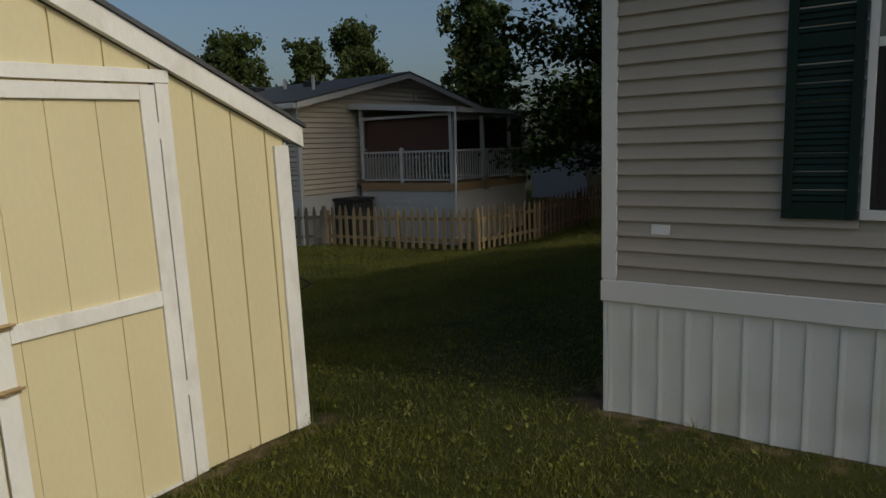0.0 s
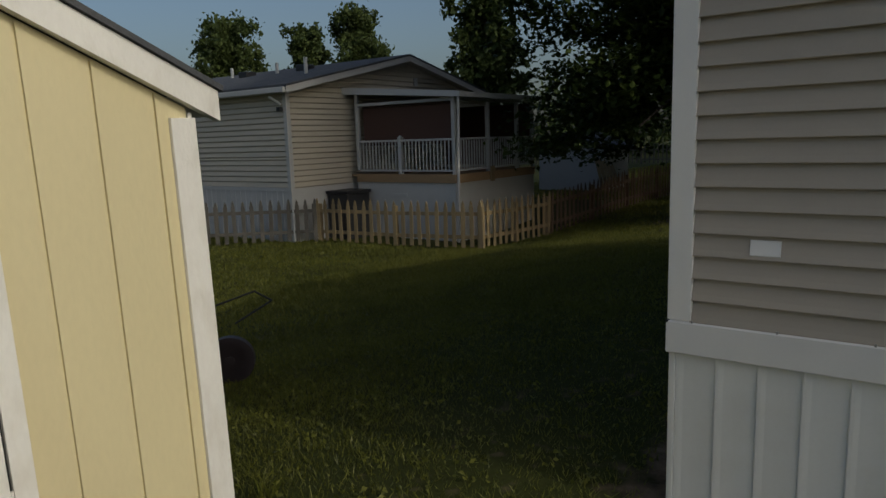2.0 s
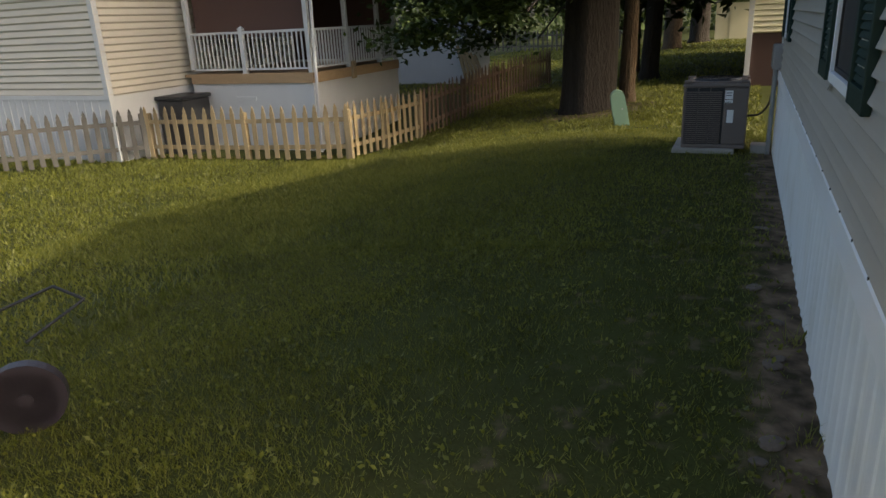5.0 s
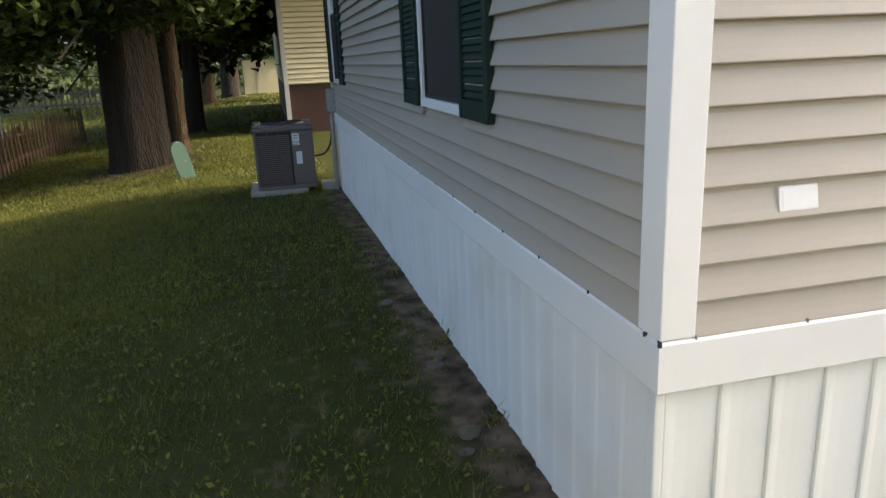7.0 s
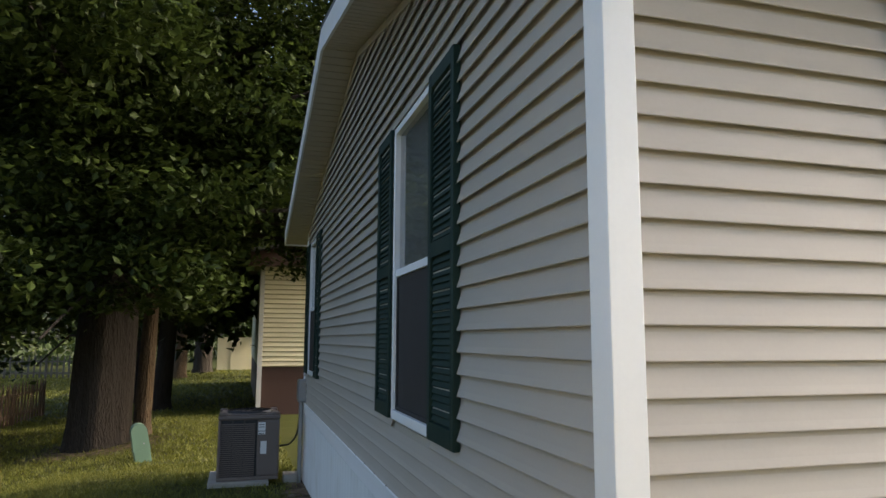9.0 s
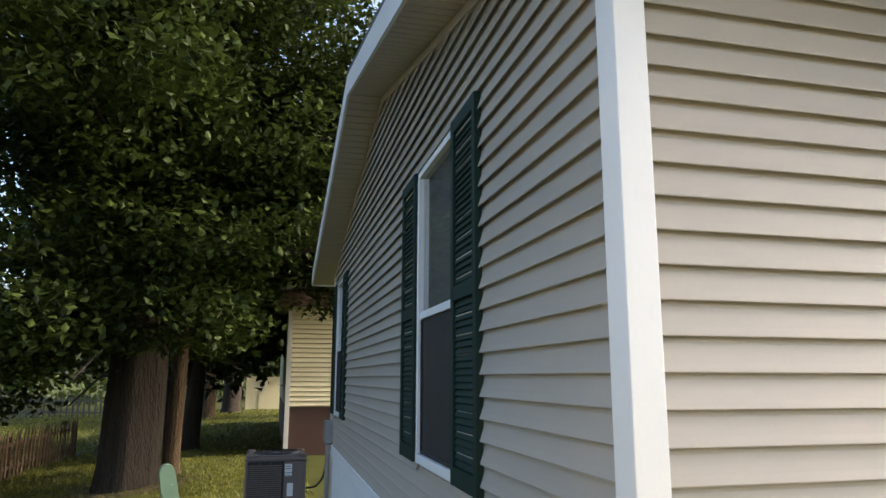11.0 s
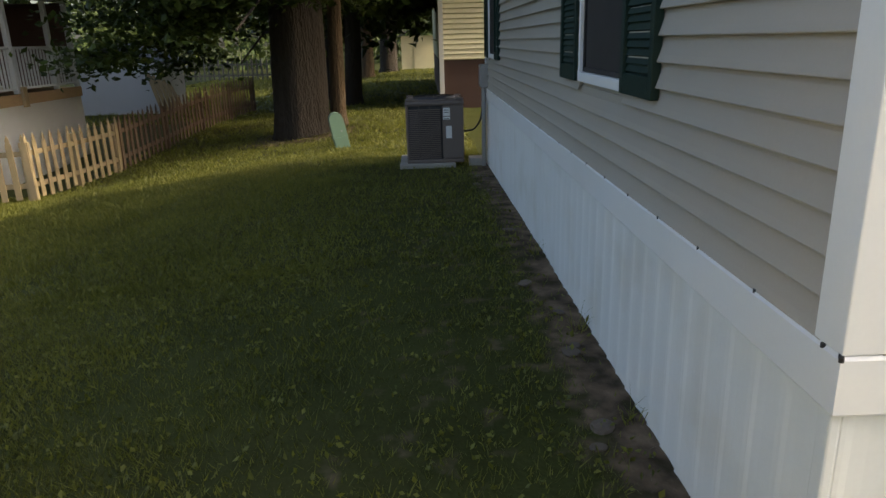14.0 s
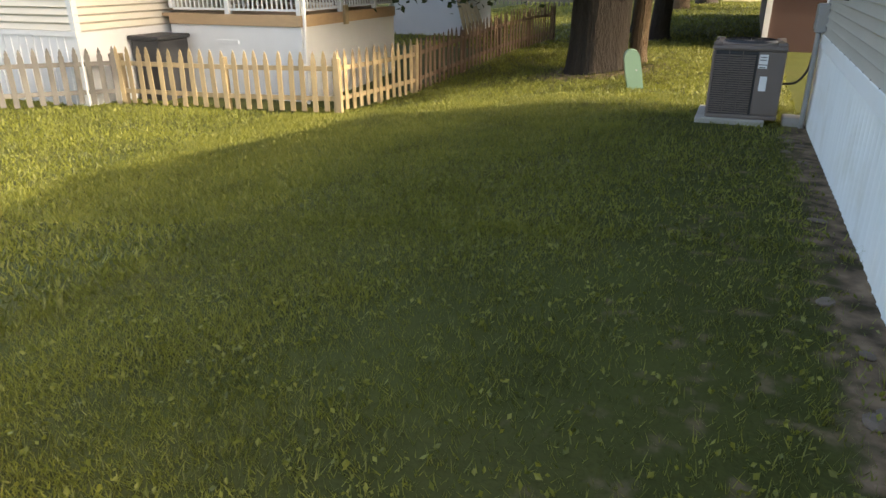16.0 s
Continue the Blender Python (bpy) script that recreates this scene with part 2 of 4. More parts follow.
# ---- ground ----
def make_ground():
    def steps(lo, hi, d):
        inner = list(np.arange(lo, hi + 1e-6, d))
        out, s = [], d
        while not out or out[-1] < 900:
            s *= 1.35
            out.append((out[-1] if out else 0) + s)
        return np.array([lo - v for v in out[::-1]] + inner + [hi + v for v in out])
    xs, ys = steps(-15, 3, 0.12), steps(-6, 16, 0.12)
    X, Y = np.meshgrid(xs, ys, indexing="ij")
    Z = ground_z(X, Y)
    near = (np.abs(X + 6) < 12) & (np.abs(Y - 5) < 14)
    bumps = np.array([noise.noise((x * 1.6, y * 1.6, 0)) + 0.5 * noise.noise((x * 5, y * 5, 3)) for x, y in zip(X.ravel(), Y.ravel())]).reshape(X.shape)
    Z = Z + np.where(near, 0.012 * bumps, 0)
    n, m = X.shape
    idx = np.arange(n * m).reshape(n, m)
    f = np.stack([idx[:-1, :-1], idx[1:, :-1], idx[1:, 1:], idx[:-1, 1:]], -1).reshape(-1, 4)
    ob = soup("ground", np.stack([X, Y, Z], -1).reshape(-1, 3), f, TURF)
    ob.data.shade_smooth()
    strip = (1 - ease(0.10, 0.34, np.abs(X + 0.05))) * ((Y > -0.1) & (Y < 8.4))
    front = (1 - ease(0.05, 0.2, np.abs(Y + 0.05))) * (X > -0.2) * 0.6
    tree = (1 - ease(0.7, 2.0, np.hypot(X + 3.4, Y - 13.3))) * 0.75
    shed = (1 - ease(0.02, 0.22, np.abs(X + 1.5))) * (Y < -0.8) * (Y > -4.2) * 0.8
    thin = (1 - ease(0.8, 2.0, np.abs(X + 0.1))) * ((Y > -0.5) & (Y < 7.6)) * 0.34
    a = ob.data.attributes.new("bare", "FLOAT", "POINT")
    a.data.foreach_set("value", np.clip(np.maximum.reduce([strip, front, tree, shed, thin]), 0, 1).ravel() * 0.8)
    return tagged(ob, "uneven mown lawn with bare earth along the skirting", "ground", kind="structure")


make_ground()


# ---- the tan house ----
LAP, SILL, TOPZ, PEAKZ, LEN, MID = 0.0868, 0.82, 3.10, 4.06, 8.14, 4.07


def lap_mesh(material, lap=LAP, thick=0.031):
    """One course of lap siding, one metre long along x, facing -y, its lower edge at z 0."""
    p = [(0.0, 0.028), (-0.009, 0.026), (-thick + 0.004, 0.004), (-thick + 0.003, 0.0), (-thick, 0.002), (-thick, 0.005), (-0.0235, 0.026), (-0.0165, 0.050), (-0.0105, 0.072), (-0.006, lap + 0.024), (0.0, lap + 0.024)]
    return mesh_of("siding_board", prism([(u, v) for u, v in p], 0, 1, "x"), material)


def spans(z, lo, hi, holes):
    """What is left of a course from lo to hi beside the openings that it meets."""
    cuts = sorted((a, b) for a, b, z0, z1 in holes if z + LAP > z0 and z < z1)
    out, at = [], lo
    for a, b in cuts:
        if a > at:
            out.append((at, a))
        at = b
    if at < hi:
        out.append((at, hi))
    return out


def wall_core(bm, span, z0, z1, holes, place):
    """A wall slab with openings through it; place turns (along, depth, up) ranges into a box."""
    at = span[0]
    for a, b, h0, h1 in sorted(holes):
        place(bm, at, a, z0, z1)
        place(bm, a, b, z0, h0)
        place(bm, a, b, h1, z1)
        at = b
    place(bm, at, span[1], z0, z1)


def make_window(house, m, wide, tall, name="window"):
    """A white double-hung window in the xz plane facing -y, lower corner at the origin."""
    w = thing(name, "", "")
    del_keys = [k for k in w.keys()]
    for k in del_keys:
        del w[k]
    w.parent, w.matrix_basis = house, m
    bm = bmesh.new()
    f = 0.038
    box(bm, 0, wide, -0.034, 0.05, 0, 0.048, 0.004)
    box(bm, 0, wide, -0.030, 0.05, tall - f, tall, 0.004)
    box(bm, 0, f, -0.032, 0.05, 0.049, tall - f - 0.001, 0.004)
    box(bm, wide - f, wide, -0.032, 0.05, 0.049, tall - f - 0.001, 0.004)
    part("window_frame", bm, TRIM, w, "white vinyl frame")
    half = tall * 0.485
    bm = bmesh.new()
    box(bm, f + 0.001, wide - f - 0.001, -0.022, 0.02, half - 0.02, half + 0.022, 0.003)
    part("meeting_rail", bm, TRIM, w)
    bm = bmesh.new()
    g = 0.022
    box(bm, f + 0.001, f + g, -0.016, 0.012, 0.05, half - 0.021, 0.002)
    box(bm, wide - f - g, wide - f - 0.001, -0.016, 0.012, 0.05, half - 0.021, 0.002)
    box(bm, f + g + 0.001, wide - f - g - 0.001, -0.016, 0.012, 0.05, 0.05 + g, 0.002)
    part("lower_sash", bm, SCREENROOM, w, "dark screen frame")
    part("insect_screen", boxed(f + g, wide - f - g, -0.006, -0.003, 0.05 + g, half - 0.02), SCREENROOM, w, "dark insect screen")
    p = part("pane", boxed(f, wide - f, 0.000, 0.004, half + 0.02, tall - f), GLASS, w, "reflecting upper pane")
    p.visible_shadow = False
    part("blind", boxed(f, wide - f, 0.03, 0.036, half + 0.02, tall - f), PALEBLIND, w, "pale blind behind glass")
    # dark sheet that stands in for the unlit room behind the window
    part("backing", boxed(f, wide - f, 0.06, 0.07, 0.05, tall - f), SCREENROOM, w)
    return w


SLAT = mesh_of("slat", prism([(-0.004, 0.0), (-0.011, 0.004), (-0.004, 0.024), (0.0, 0.024)], 0, 1, "x"), SHUTTER)


def make_shutter(house, m, wide, tall):
    """A louvred vinyl shutter facing -y, lower corner at the origin."""
    e = 0.045
    s = part("shutter", boxed(0.002, wide - 0.002, -0.012, -0.001, 0.003, tall - 0.003), SHUTTER, house, "dark green louvred shutter")
    s.matrix_basis = m
    part("stile", boxed(0, e, -0.033, 0, 0, tall, bevel=0.004), SHUTTER, s)
    part("stile", boxed(wide - e, wide, -0.033, 0, 0, tall, bevel=0.004), SHUTTER, s)
    for a, b in ((0, 0.08), (tall * 0.5 - 0.035, tall * 0.5 + 0.035), (tall - 0.07, tall)):
        part("rail", boxed(e + 0.0005, wide - e - 0.0005, -0.032, 0, a + 0.0005, b - 0.0005, bevel=0.003), SHUTTER, s)
    for lo, hi in ((0.085, tall * 0.5 - 0.04), (tall * 0.5 + 0.04, tall - 0.075)):
        k = int((hi - lo) / 0.03)
        for i in range(k):
            piece("slat", SLAT, s, pose(e, -0.012, lo + (hi - lo) * i / k) @ Matrix.Diagonal((wide - 2 * e, 1, 1, 1)))


def make_house():
    house = thing("house", "taupe lap-sided mobile home with white skirting and green shutters", "house")
    SX = 13.0
    win_w2 = [(1.60, 2.43), (6.79, 7.62)]
    holes2 = [(a, b, 1.205, 2.885) for a, b in win_w2]
    holes1 = [(1.25, 2.08, 1.205, 2.885)]
    # gable wall, facing -x
    bm = bmesh.new()
    wall_core(bm, (0, LEN), 0.66, TOPZ, holes2, lambda b, a, c, lo, hi: box(b, 0, 0.14, a, c, lo, hi))
    tri = prism([(0, TOPZ + 0.001), (LEN, TOPZ + 0.001), (MID, PEAKZ)], 0, 0.14, "x")
    tmp = bpy.data.meshes.new("tmp")
    tri.to_mesh(tmp)
    tri.free()
    bm.from_mesh(tmp)
    gable = part("gable_wall", bm, TAUPE, house)
    # long wall, facing -y
    bm = bmesh.new()
    wall_core(bm, (0.141, SX), 0.66, TOPZ, holes1, lambda b, a, c, lo, hi: box(b, a, c, 0, 0.14, lo, hi))
    long_wall = part("long_wall", bm, TAUPE, house)
    bm = bmesh.new()
    box(bm, 0.141, SX, LEN - 0.14, LEN, 0.0, TOPZ)
    box(bm, SX, SX + 0.14, 0, LEN, 0.0, TOPZ + 0.3)
    box(bm, 0.15, SX, 0.145, LEN - 0.145, 0.64, 0.66)
    part("rear_walls", bm, TAUPE, house)
    # corner post
    bm = bmesh.new()
    box(bm, -0.034, 0.056, -0.034, 0.066, SILL - 0.002, TOPZ + 0.05, 0.004)
    part("corner_post", bm, TRIM, house, "white corner post")
    part("corner_post", boxed(-0.03, 0.04, LEN - 0.05, LEN + 0.03, SILL, TOPZ, bevel=0.004), TRIM, house, "white corner post")
    # windows and shutters
    for a, b in win_w2:
        make_window(house, pose(-0.0, b, 1.205, 0, 0, -90), b - a, 1.68)
        for y in (a - 0.01, b + 0.425):
            make_shutter(house, pose(-0.014, y, 1.205, 0, 0, -90), 0.405, 1.69)
    make_window(house, pose(1.25, 0, 1.205), 0.83, 1.68)
    for x in (0.915, 2.09):
        make_shutter(house, pose(x, -0.014, 1.205), 0.325, 1.69)
    # outlet plate
    bm = prism([(-0.0295, 1.093), (-0.0285, 1.090), (-0.006, 1.090), (-0.006, 1.146), (-0.0185, 1.146), (-0.0195, 1.144)], 0.256, 0.358, "x")
    tmp2 = bpy.data.meshes.new("tmp")
    inner = prism([(-0.0290, 1.099), (-0.0100, 1.099), (-0.0100, 1.138), (-0.0214, 1.138)], 0.265, 0.349, "x")
    inner.to_mesh(tmp2)
    inner.free()
    bm.from_mesh(tmp2)
    part("cover_plate", bm, TRIM, house, "white cover plate on the siding")
    # skirting cap: a sloped ledge and an upright face
    prof = [(0.0, SILL + 0.012), (-0.030, SILL - 0.005), (-0.037, SILL - 0.012), (-0.037, SILL - 0.130), (-0.034, SILL - 0.135), (0.0, SILL - 0.135)]
    for name, side in (("skirting_cap", "W"), ("skirting_cap", "S")):
        bm = bmesh.new()
        ends = (0.0, LEN) if side == "W" else (0.0, SX)
        rows = []
        for k, e in enumerate(ends):
            row = []
            for u, v in prof:
                s = (u if k == 0 else 0)
                row.append(bm.verts.new((u, e + s, v) if side == "W" else (e + s, u, v)))
            rows.append(row)
        for i in range(len(prof)):
            j = (i + 1) % len(prof)
            bm.faces.new((rows[0][i], rows[0][j], rows[1][j], rows[1][i]))
        bm.faces.new(rows[1])
        bmesh.ops.recalc_face_normals(bm, faces=bm.faces)
        part(name, bm, TRIM, house, "white moulded skirting cap")
    dark_nail = mesh_of("screw", rodded((0, 0, 0), (0, 0, 0.010), 0.0055, n=8), BLACK)
    piece("screw", dark_nail, house, pose(-0.0345, 0.03, SILL - 0.012))
    piece("screw", dark_nail, house, pose(-0.0345, -0.0345, SILL - 0.014))
    nail = mesh_of("screw", rodded((0, 0, 0), (0, 0, 0.012), 0.0045, n=8), STEEL)
    for k in range(20):
        piece("screw", dark_nail, house, pose(-0.030, 0.34 + 0.366 * (k - 1), SILL - 0.010))
    for k in range(14):
        piece("screw", nail, house, pose(0.06 + 0.30 * k, -0.030, SILL - 0.010))
    # skirting panels, ribbed
    pw = 0.150
    pts = [(0, 0.0), (-0.009, 0.001), (-0.012, 0.005), (-0.0115, 0.016), (-0.008, 0.034), (-0.006, 0.07), (-0.0055, pw - 0.02), (-0.004, pw), (0, pw)]
    zt = SILL - 0.134
    pan = mesh_of("skirting_panel", prism([(v, u) for u, v in pts], -0.35, zt, "z"), SKIRT)
    back = bmesh.new()
    box(back, -0.012, 0.03, 0.0, LEN, -0.4, zt - 0.001)
    box(back, 0.031, SX, -0.004, 0.03, -0.4, zt - 0.001)
    skirt = part("skirting", back, SKIRT, house, "white ribbed vinyl skirting")
    for k in range(int(LEN / pw)):
        piece("skirting_panel", pan, skirt, pose(-0.012, (k + 1) * pw + 0.023, 0, 0, 0, -90))
    for k in range(60):
        piece("skirting_panel", pan, skirt, pose(k * pw - 0.005, -0.005, 0))
    part("skirting_corner", boxed(-0.030, -0.004, -0.020, 0.022, -0.3, zt - 0.001, bevel=0.006), SKIRT, house)
    # roof and soffits
    sl = (PEAKZ - TOPZ) / MID
    over, rake = 0.42, 0.30
    roof = bmesh.new()
    for s in (-1, 1):
        yo, yi = MID + s * (MID + over), MID
        zo, zi = TOPZ - over * sl, PEAKZ
        bmv = prism([(yo, zo + 0.17), (yi, zi + 0.17), (yi, zi + 0.21), (yo, zo + 0.21)], -rake - 0.02, SX + 0.3, "x")
        t2 = bpy.data.meshes.new("tmp")
        bmv.to_mesh(t2)
        bmv.free()
        roof.from_mesh(t2)
    part("roof", roof, SHINGLE, house, "dark grey shingle roof")
    for s in (-1, 1):
        yo, yi = MID + s * (MID + over), MID
        zo, zi = TOPZ - over * sl, PEAKZ
        sf = part("soffit", prism([(yo, zo + 0.006), (yi, zi + 0.006), (yi, zi + 0.02), (yo, zo + 0.02)], -rake, 0.0, "x"), SOFFIT, house, "tan vented soffit")
        for k in range(44):
            f0, f1 = k / 44 + 0.0012, (k + 1) / 44 - 0.0012
            y0, y1, z0, z1 = yo + (yi - yo) * f0, yo + (yi - yo) * f1, zo + (zi - zo) * f0, zo + (zi - zo) * f1
            part("panel", prism([(y0, z0), (y1, z1), (y1, z1 + 0.0055), (y0, z0 + 0.0055)], -rake, -0.001, "x"), SOFFIT, sf)
        part("rake_board", prism([(yo, zo - 0.02), (yi, zi - 0.02), (yi, zi + 0.168), (yo, zo + 0.168)], -rake - 0.022, -rake - 0.001, "x"), TRIM, house, "white rake board")
        a, b = sorted((yo, MID + s * MID))
        part("soffit", boxed(0.001, SX, a, b, zo, zo + 0.02), SOFFIT, house)
        part("fascia", boxed(-rake, SX, *sorted((yo + s * 0.001, yo + s * 0.025)), zo - 0.02, zo + 0.165), TRIM, house, "white fascia")
        # trim under the soffit
        part("frieze", prism([(MID + s * MID, TOPZ - 0.06), (MID, PEAKZ - 0.06), (MID, PEAKZ - 0.002), (MID + s * MID, TOPZ - 0.002)], -0.024, -0.001, "x"), SOFFIT, house)
    part("frieze", boxed(0.053, SX, -0.026, -0.001, TOPZ - 0.16, TOPZ - 0.11), SOFFIT, house)
    # siding courses
    lap = lap_mesh(TAUPE)
    n2 = int((PEAKZ - SILL) / LAP)
    for k in range(n2):
        z = SILL - 0.007 + k * LAP
        top = z + LAP
        inset = max(0.0, (top - TOPZ) / sl) if top > TOPZ else 0.0
        for a, b in spans(z, 0.05 if inset == 0 else inset, (LEN - 0.05) if inset == 0 else LEN - inset, holes2):
            if b - a > 0.05:
                piece("siding_board", lap, gable, pose(0, b, z, 0, 0, -90) @ Matrix.Diagonal((b - a, 1, 1, 1)))
    for k in range(int((TOPZ - 0.1 - SILL) / LAP)):
        z = SILL - 0.007 + k * LAP
        for a, b in spans(z, 0.05, SX, holes1):
            piece("siding_board", lap, long_wall, pose(a, 0, z) @ Matrix.Diagonal((b - a, 1, 1, 1)))
    return house


make_house()


# ---- the yellow shed ----
def make_shed():
    shed = thing("shed", "pale yellow grooved garden shed with chipped white trim", "shed", at=(0.010, -0.115, 0.010))
    shed.rotation_euler = (radians(1.2), 0, 0)
    X, Y1, Y0, ZB = -1.57, -0.90, -4.30, -0.16
    sl = 0.483
    apex_y = (Y0 + Y1) / 2
    eave = 1.70

    def roofz(y):
        return eave + sl * (min(y - Y0, Y1 - y))
    grooves = [Y1 - 0.135 - 0.222 * k for k in range(15)]
    # front wall, panel by panel, with grooves between
    edges = [Y1] + grooves + [Y0]
    backing = part("wall", prism([(Y0, ZB), (Y1, ZB), (Y1, roofz(Y1)), (apex_y, roofz(apex_y)), (Y0, roofz(Y0))], X - 0.03, X - 0.013, "x"), YELLOW, shed, "yellow grooved plywood")
    for a, b in zip(edges[1:], edges[:-1]):
        a2, b2 = a + 0.006, b - 0.006
        if a2 >= b2:
            continue
        pts = [(a2, ZB), (b2, ZB), (b2, roofz(b2) - 0.01)]
        if a2 < apex_y < b2:
            pts.append((apex_y, roofz(apex_y) - 0.01))
        pts.append((a2, roofz(a2) - 0.01))
        part("panel", prism(pts, X - 0.0129, X, "x"), YELLOW, backing)
    bm = bmesh.new()
    box(bm, X - 2.4, X - 0.031, Y1 - 0.02, Y1, ZB, eave)
    box(bm, X - 2.4, X - 0.031, Y0, Y0 + 0.02, ZB, eave)
    part("side_walls", bm, YELLOW, shed)
    part("rear_wall", prism([(Y0, ZB), (Y1, ZB), (Y1, roofz(Y1)), (apex_y, roofz(apex_y)), (Y0, roofz(Y0))], X - 2.43, X - 2.401, "x"), YELLOW, shed)
    # corner boards
    part("corner_board", boxed(X + 0.001, X + 0.02, Y1 - 0.085, Y1 + 0.02, ZB, 1.66, bevel=0.003), SHEDWHITE, shed, "white corner board")
    part("corner_board", boxed(X - 0.09, X, Y1 + 0.001, Y1 + 0.019, ZB, 1.68, bevel=0.003), SHEDWHITE, shed, "white corner board")
    part("corner_board", boxed(X + 0.001, X + 0.02, Y0 - 0.02, Y0 + 0.085, ZB, 1.66, bevel=0.003), SHEDWHITE, shed, "white corner board")
    # rake boards and roof
    for s, ye in ((1, Y1 + 0.115), (-1, Y0 - 0.115)):
        ze = eave - 0.115 * sl
        pts = [(ye, ze), (ye, ze + 0.115), (apex_y, roofz(apex_y) + 0.115), (apex_y, roofz(apex_y))]
        part("rake_board", prism(pts, X + 0.022, X + 0.046, "x"), SHEDWHITE, shed, "chipped white rake board")
        pts = [(ye + s * 0.015, ze + 0.112), (ye + s * 0.015, ze + 0.135), (apex_y, roofz(apex_y) + 0.142), (apex_y, roofz(apex_y) + 0.117)]
        part("roof", prism(pts, X - 2.5, X + 0.062, "x"), SHINGLE, shed, "dark shingle roof")
        pts = [(ye, ze + 0.001), (ye, ze + 0.02), (apex_y, roofz(apex_y) + 0.02), (apex_y, roofz(apex_y) + 0.001)]
        part("soffit", prism(pts, X + 0.001, X + 0.021, "x"), SHEDWHITE, shed)
        part("fascia", boxed(X - 2.45, X + 0.021, *sorted((ye - s * 0.02, ye)), ze + 0.021, ze + 0.11), SHEDWHITE, shed)
    # door casing and double door
    part("door_casing", boxed(X + 0.001, X + 0.022, -1.690, -1.620, ZB + 0.02, 1.985, bevel=0.003), SHEDWHITE, shed, "white door casing")
    part("door_casing", boxed(X + 0.001, X + 0.022, -3.545, -3.475, ZB + 0.02, 1.985, bevel=0.003), SHEDWHITE, shed, "white door casing")
    part("door_casing", boxed(X + 0.001, X + 0.024, -3.55, -1.615, 1.987, 2.05, bevel=0.003), SHEDWHITE, shed, "white door head")
    for a, b in ((-2.56, -1.706), (-3.465, -2.574)):
        door = part("door", boxed(X + 0.002, X + 0.012, a + 0.01, b - 0.01, -0.08, 1.965), YELLOW, shed, "closed yellow shed door")
        f = X + 0.0125
        for i in range(6):
            y1 = b - 0.07 - i * 0.222
            y0 = max(a + 0.01, y1 - 0.214)
            if y0 < y1:
                part("panel", boxed(f, f + 0.007, y0, y1, -0.075, 1.96), YELLOW, door)
        f += 0.0075
        for args in ((a, a + 0.082, -0.085, 1.975), (b - 0.078, b, -0.085, 1.975)):
            part("stile", boxed(f, f + 0.018, *args, bevel=0.003), SHEDWHITE, door, "peeling white stile")
        for z0, z1 in ((-0.085, -0.015), (0.91, 0.985), (1.905, 1.975)):
            part("rail", boxed(f, f + 0.017, a + 0.083, b - 0.079, z0, z1, bevel=0.003), SHEDWHITE, door, "peeling white rail")
    part("door_gap", boxed(X + 0.001, X + 0.004, -1.712, -1.688, ZB + 0.05, 1.986), BLACK, shed, "dark gap beside the door")
    bm = bmesh.new()
    for z in (0.70, 0.97):
        box(bm, X + 0.039, X + 0.046, -2.60, -2.47, z, z + 0.03, 0.003)
        rod(bm, (X + 0.046, -2.53, z + 0.015), (X + 0.062, -2.53, z + 0.015), 0.012)
        rod(bm, (X + 0.06, -2.58, z + 0.02), (X + 0.06, -2.46, z + 0.024), 0.006)
    part("latch", bm, RUST, shed, "worn brass hasp")
    for z in (0.42, 1.72):
        part("hinge", rodded((X + 0.026, -1.700, z), (X + 0.026, -1.700, z + 0.08), 0.007), SHEDWHITE, shed)
    return shed


make_shed()


